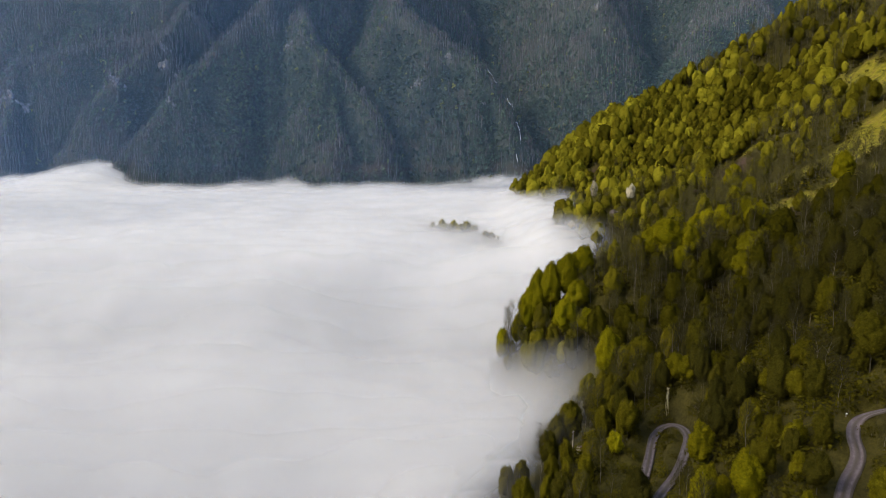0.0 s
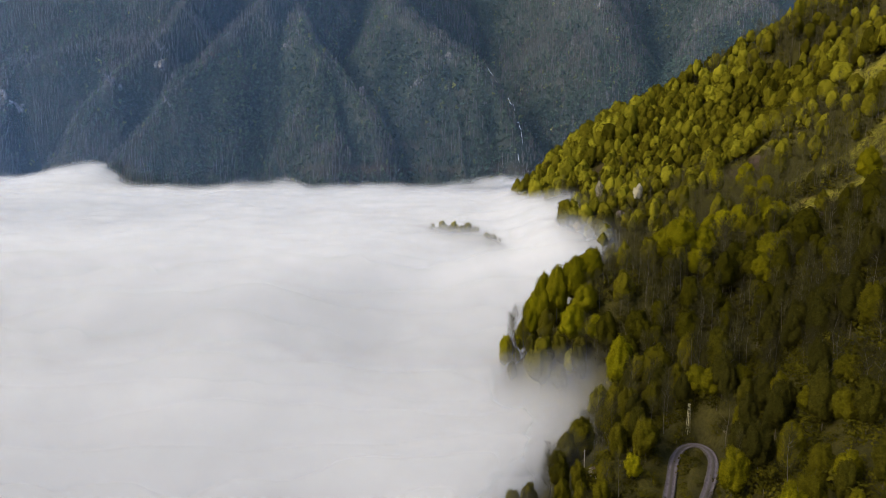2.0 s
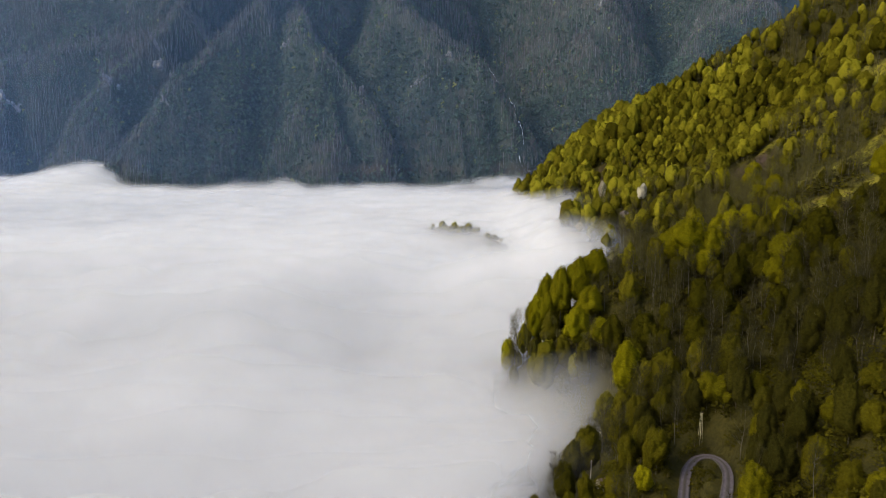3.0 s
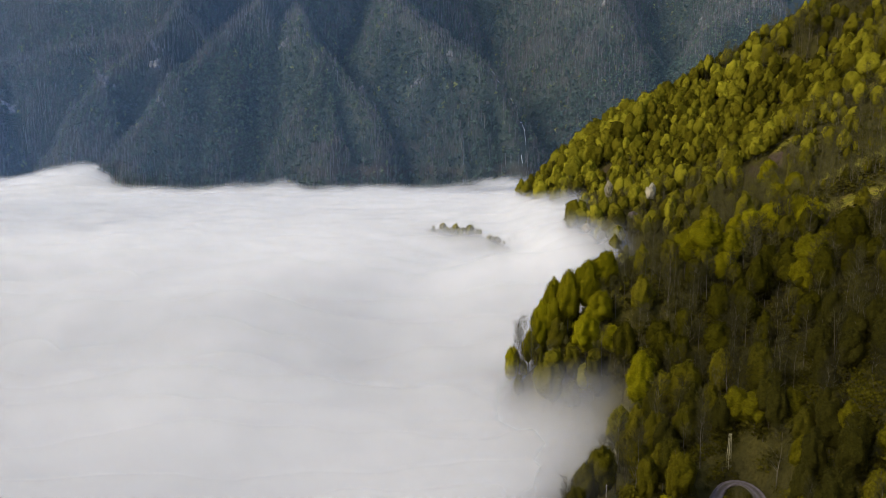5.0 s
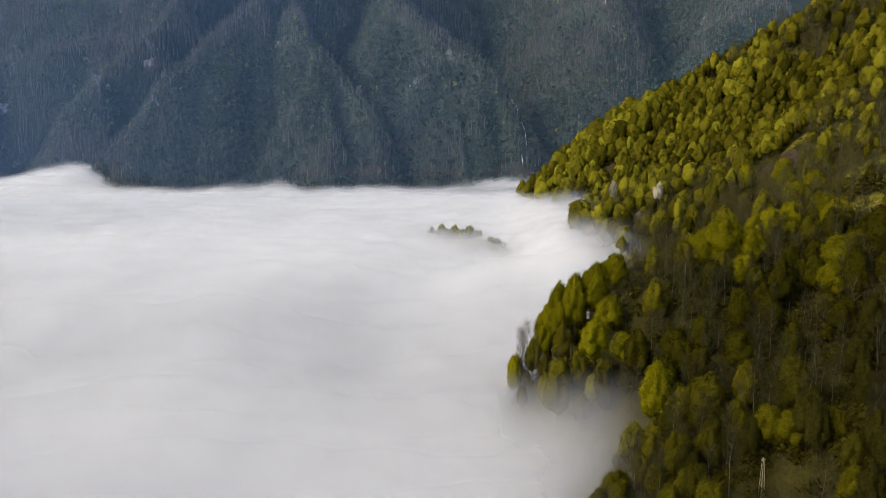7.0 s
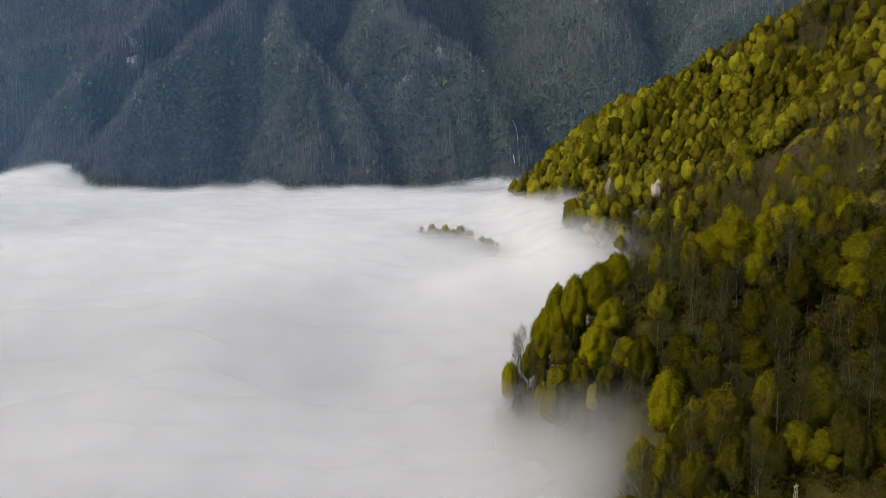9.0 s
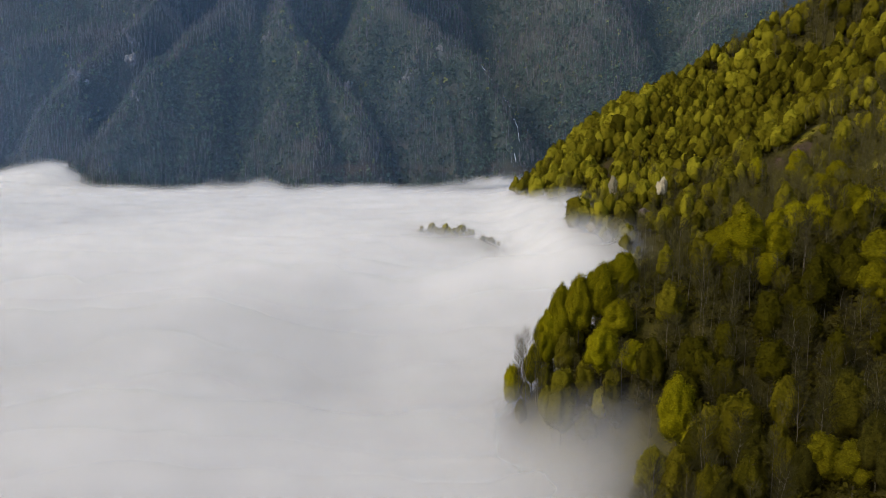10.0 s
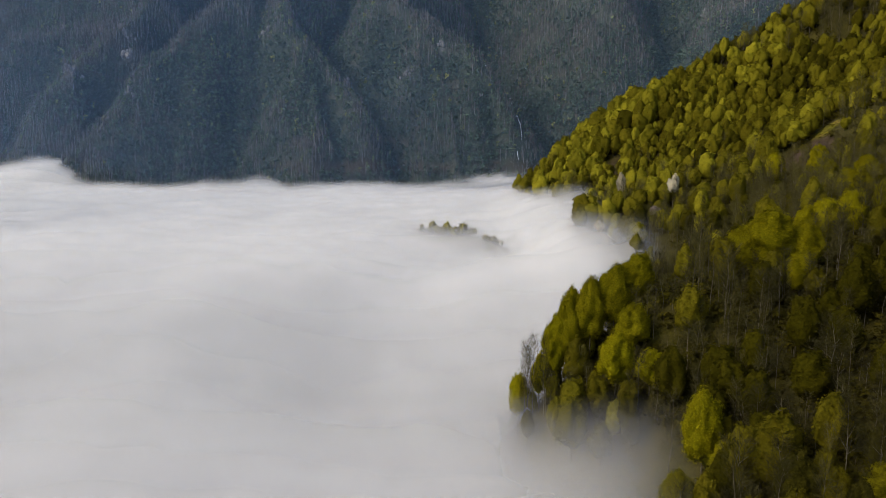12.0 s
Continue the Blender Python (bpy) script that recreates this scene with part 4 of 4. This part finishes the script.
dark_roof_mat = surface("rusted_roof_sheet", [(0.3, (0.045, 0.03, 0.026)), (0.7, (0.085, 0.055, 0.045))], 0.7, 8.0, 0.7, 0.4, 0.02)
plaster_mat = surface("stained_plaster", [(0.3, (0.1, 0.085, 0.07)), (0.7, (0.24, 0.21, 0.17))], 0.8, 7.0, 0.9, 0.3, 0.02)
glass_mat = surface("brown_glazed_insulator", [(0.3, (0.06, 0.035, 0.025)), (0.7, (0.1, 0.06, 0.04))], 3.0, 20.0, 0.25, 0.1, 0.005)
water_mat = surface("white_water", [(0.3, (0.6, 0.63, 0.66)), (0.7, (0.85, 0.87, 0.88))], 0.2, 1.5, 0.35, 0.6, 0.3)


def bar(p, q, r, sides=4, r1=None):
    return tube(p, q, r, r if r1 is None else r1, sides)


def box(lo, hi):
    """The six sides of a box as quads."""
    (a, b, c), (d, e2, f) = lo, hi
    v = np.array([(a, b, c), (d, b, c), (d, e2, c), (a, e2, c), (a, b, f), (d, b, f), (d, e2, f), (a, e2, f)], float)
    return v[np.array([(3, 2, 1, 0), (4, 5, 6, 7), (0, 1, 5, 4), (1, 2, 6, 5), (2, 3, 7, 6), (3, 0, 4, 7)])]


def piece(name, q, material, parent, label=""):
    v, f = welded(np.asarray(q))
    return part(name, mesh_of(name, v, f, [material]), parent, label)


def base(name, x, y, turn, label, category, drop=0.0):
    ob = new(name)
    ob.matrix_basis = pose(x, y, float(land(x, y)) - drop, 0, 0, turn)
    return tagged(ob, label, category)


def lattice_tower(x, y):
    ob = base("lattice_tower", x, y, 18, "pale lattice steel power pole beside the hairpin bend", "pylon", 0.2)
    tall = 9.8
    corner = lambda k, z: np.array((*(np.array(((-1, -1), (1, -1), (1, 1), (-1, 1))[k % 4]) * (0.46 - 0.28 * z / tall)), z))
    for k in range(4):
        piece("leg", bar(corner(k, 0), corner(k, tall), 0.045), steel_mat, ob)
        zs = np.linspace(0, tall, 9)
        for i in range(8):
            piece("brace", bar(corner(k + i % 2, zs[i]), corner(k + 1 - i % 2, zs[i + 1]), 0.022, 3), steel_mat, ob)
    arm = piece("crossarm", box((-0.6, -0.07, tall - 0.5), (0.6, 0.07, tall - 0.36)), steel_mat, ob)
    for u in (-0.52, 0.0, 0.52):
        piece("insulator", np.concatenate([bar((u, 0, tall - 0.34), (u, 0, tall - 0.12), 0.07, 6), bar((u, 0, tall - 0.2), (u, 0, tall - 0.02), 0.1, 6, 0.05)]), glass_mat, ob, "brown insulator")
    return ob


def utility_pole(x, y, tall):
    ob = base("utility_pole", x, y, 40, "pale weathered wooden pole with a short crossarm", "pole", 0.4)
    piece("pole", np.concatenate([bar((0, 0, 0), (0, 0, tall * 0.5), 0.17, 7, 0.14), bar((0, 0, tall * 0.5), (0, 0, tall), 0.14, 7, 0.11)]), old_wood_mat, ob)
    piece("crossarm", box((-0.7, -0.06, tall - 0.6), (0.7, 0.06, tall - 0.48)), old_wood_mat, ob)
    for u in (-0.6, 0.6):
        piece("insulator", bar((u, 0, tall - 0.48), (u, 0, tall - 0.3), 0.06, 6, 0.04), glass_mat, ob, "brown insulator")
    return ob


def shed(name, x, y, turn, size, wall_mat, roof_mat, label):
    """A small gabled shed: four walls, a door, a window and a roof of two sheets with eaves."""
    ob = base(name, x, y, turn, label, "shed", 0.4)
    w, d, h, ridge = size
    t = 0.15
    for lo, hi in (((-w, -d, 0), (w, -d + t, h)), ((-w, d - t, 0), (w, d, h)), ((-w, -d + t, 0), (-w + t, d - t, h)), ((w - t, -d + t, 0), (w, d - t, h))):
        piece("wall", box(lo, hi), wall_mat, ob)
    for s2 in (-1, 1):
        end = s2 * (w - t * 0.5)
        tri = np.array([(end, -d, h), (end, d, h), (end, 0.02, ridge), (end, -0.02, ridge)])
        piece("gable", np.stack([tri, (tri + (s2 * 0.06, 0, 0))[::-1]]), wall_mat, ob)
        lo, up = (0, s2 * (d + 0.35), h - 0.15), (0, 0, ridge + 0.05)
        plate = [np.array([(-w - 0.3, lo[1], lo[2] + o), (w + 0.3, lo[1], lo[2] + o), (w + 0.3, 0, up[2] + o), (-w - 0.3, 0, up[2] + o)]) for o in (0, 0.08)]
        edges = [np.stack([plate[0][a], plate[0][(a + 1) % 4], plate[1][(a + 1) % 4], plate[1][a]]) for a in range(4)]
        piece("roof_sheet", np.stack([plate[0][::-1], plate[1], *edges]), roof_mat, ob)
    door = piece("door", box((-0.45, -d - 0.05, 0.4), (0.45, -d - 0.003, 2.2)), old_wood_mat, ob, "grey plank door")
    window = piece("window", box((w * 0.45, -d - 0.04, 1.2), (w * 0.8, -d - 0.003, 1.9)), glass_mat, ob, "small dark window")
    return ob


lattice_tower(*TOWER)
utility_pole(46.4, 213.8, 9.0)
shed("shed", HUT[0], HUT[1], 200, (2.4, 1.8, 2.3, 3.4), plaster_mat, dark_roof_mat, "small plastered shed with a dark sheet roof below the track")
shed("hut", 207, 322, 150, (1.1, 0.9, 1.6, 2.2), plaster_mat, steel_mat, "tiny pale hut standing in the steep meadow")
post = base("marker_post", 86.6, 129.4, 0, "small white marker post beside the gravel track", "post", 0.2)
piece("post", np.concatenate([bar((0, 0, 0), (0, 0, 1.1), 0.09, 6), bar((0, 0, 1.1), (0, 0, 1.2), 0.09, 6, 0.03)]), plaster_mat, post)
piece("plate", box((-0.2, -0.13, 0.75), (0.2, -0.1, 1.1)), water_mat, post, "white plate")

# The stream that falls down the gully of the far wall, in broken lengths.
for run in FALLS:
    line = smooth_line([(x, y, 0) for x, y in run], 40)
    line[:, 0] += 1.6 * fbm(line[:, 0] * 3, line[:, 1], 9, 151, 3)
    lift = 4.0
    wide = 0.08 + 0.2 * np.abs(fbm(line[:, 1], line[:, 1] * 0.7, 12, 155, 2)) * 2
    wide = wide * (0.5, 1.0, 0.8, 1.0)[FALLS.index(run)]
    left, mid, right = (np.column_stack([line[:, 0] + o * wide, line[:, 1], land(line[:, 0] + o * wide, line[:, 1]) + lift + b]) for o, b in ((-1, -0.8), (0, 0.3), (1, -0.8)))
    v = np.concatenate([left, mid, right])
    i = np.arange(120).reshape(3, 40)
    q = np.stack([i[:-1, :-1], i[1:, :-1], i[1:, 1:], i[:-1, 1:]], -1).reshape(-1, 4)
    tagged(new("waterfall", mesh_of("waterfall", v, q, [water_mat], smooth=True)), "thin white waterfall in a gully of the far wall", "waterfall", "falls of one stream", "structure")

# Bare cliffs that break through the far wood: upright, cracked blocks.
cliff_mat = surface("pale_cliff_rock", [(0.3, (0.08, 0.083, 0.088)), (0.55, (0.15, 0.15, 0.15)), (0.7, (0.23, 0.22, 0.215))], 0.18, 0.9, 0.95, 0.8, 0.8)
for x, y, k in CLIFFS:
    blocks = []
    for _ in range(int(4 + k * 0.5)):
        bx1, by1 = x + rng.normal() * k * 0.55, y + rng.normal() * k * 0.2
        z1 = float(land(bx1, by1))
        b = ball_of_quads(2) * rng.uniform(0.75, 1.25, 3) * (k * 0.26, k * 0.2, k * 0.42)
        jag = np.sin(b @ rng.normal(size=3) * 9.0 / k) * 0.25 + np.sin(b @ rng.normal(size=3) * 17.0 / k) * 0.18
        blocks.append(b * (1 + jag)[:, :, None] + (bx1, by1 - 1.0, z1 + k * 0.12))
    v, f = welded(np.concatenate(blocks))
    tagged(new("rock_outcrop", mesh_of("rock_outcrop", v, f, [cliff_mat])), "pale grey cracked cliff breaking through the far wood", "rock", "cliffs of the far wall")
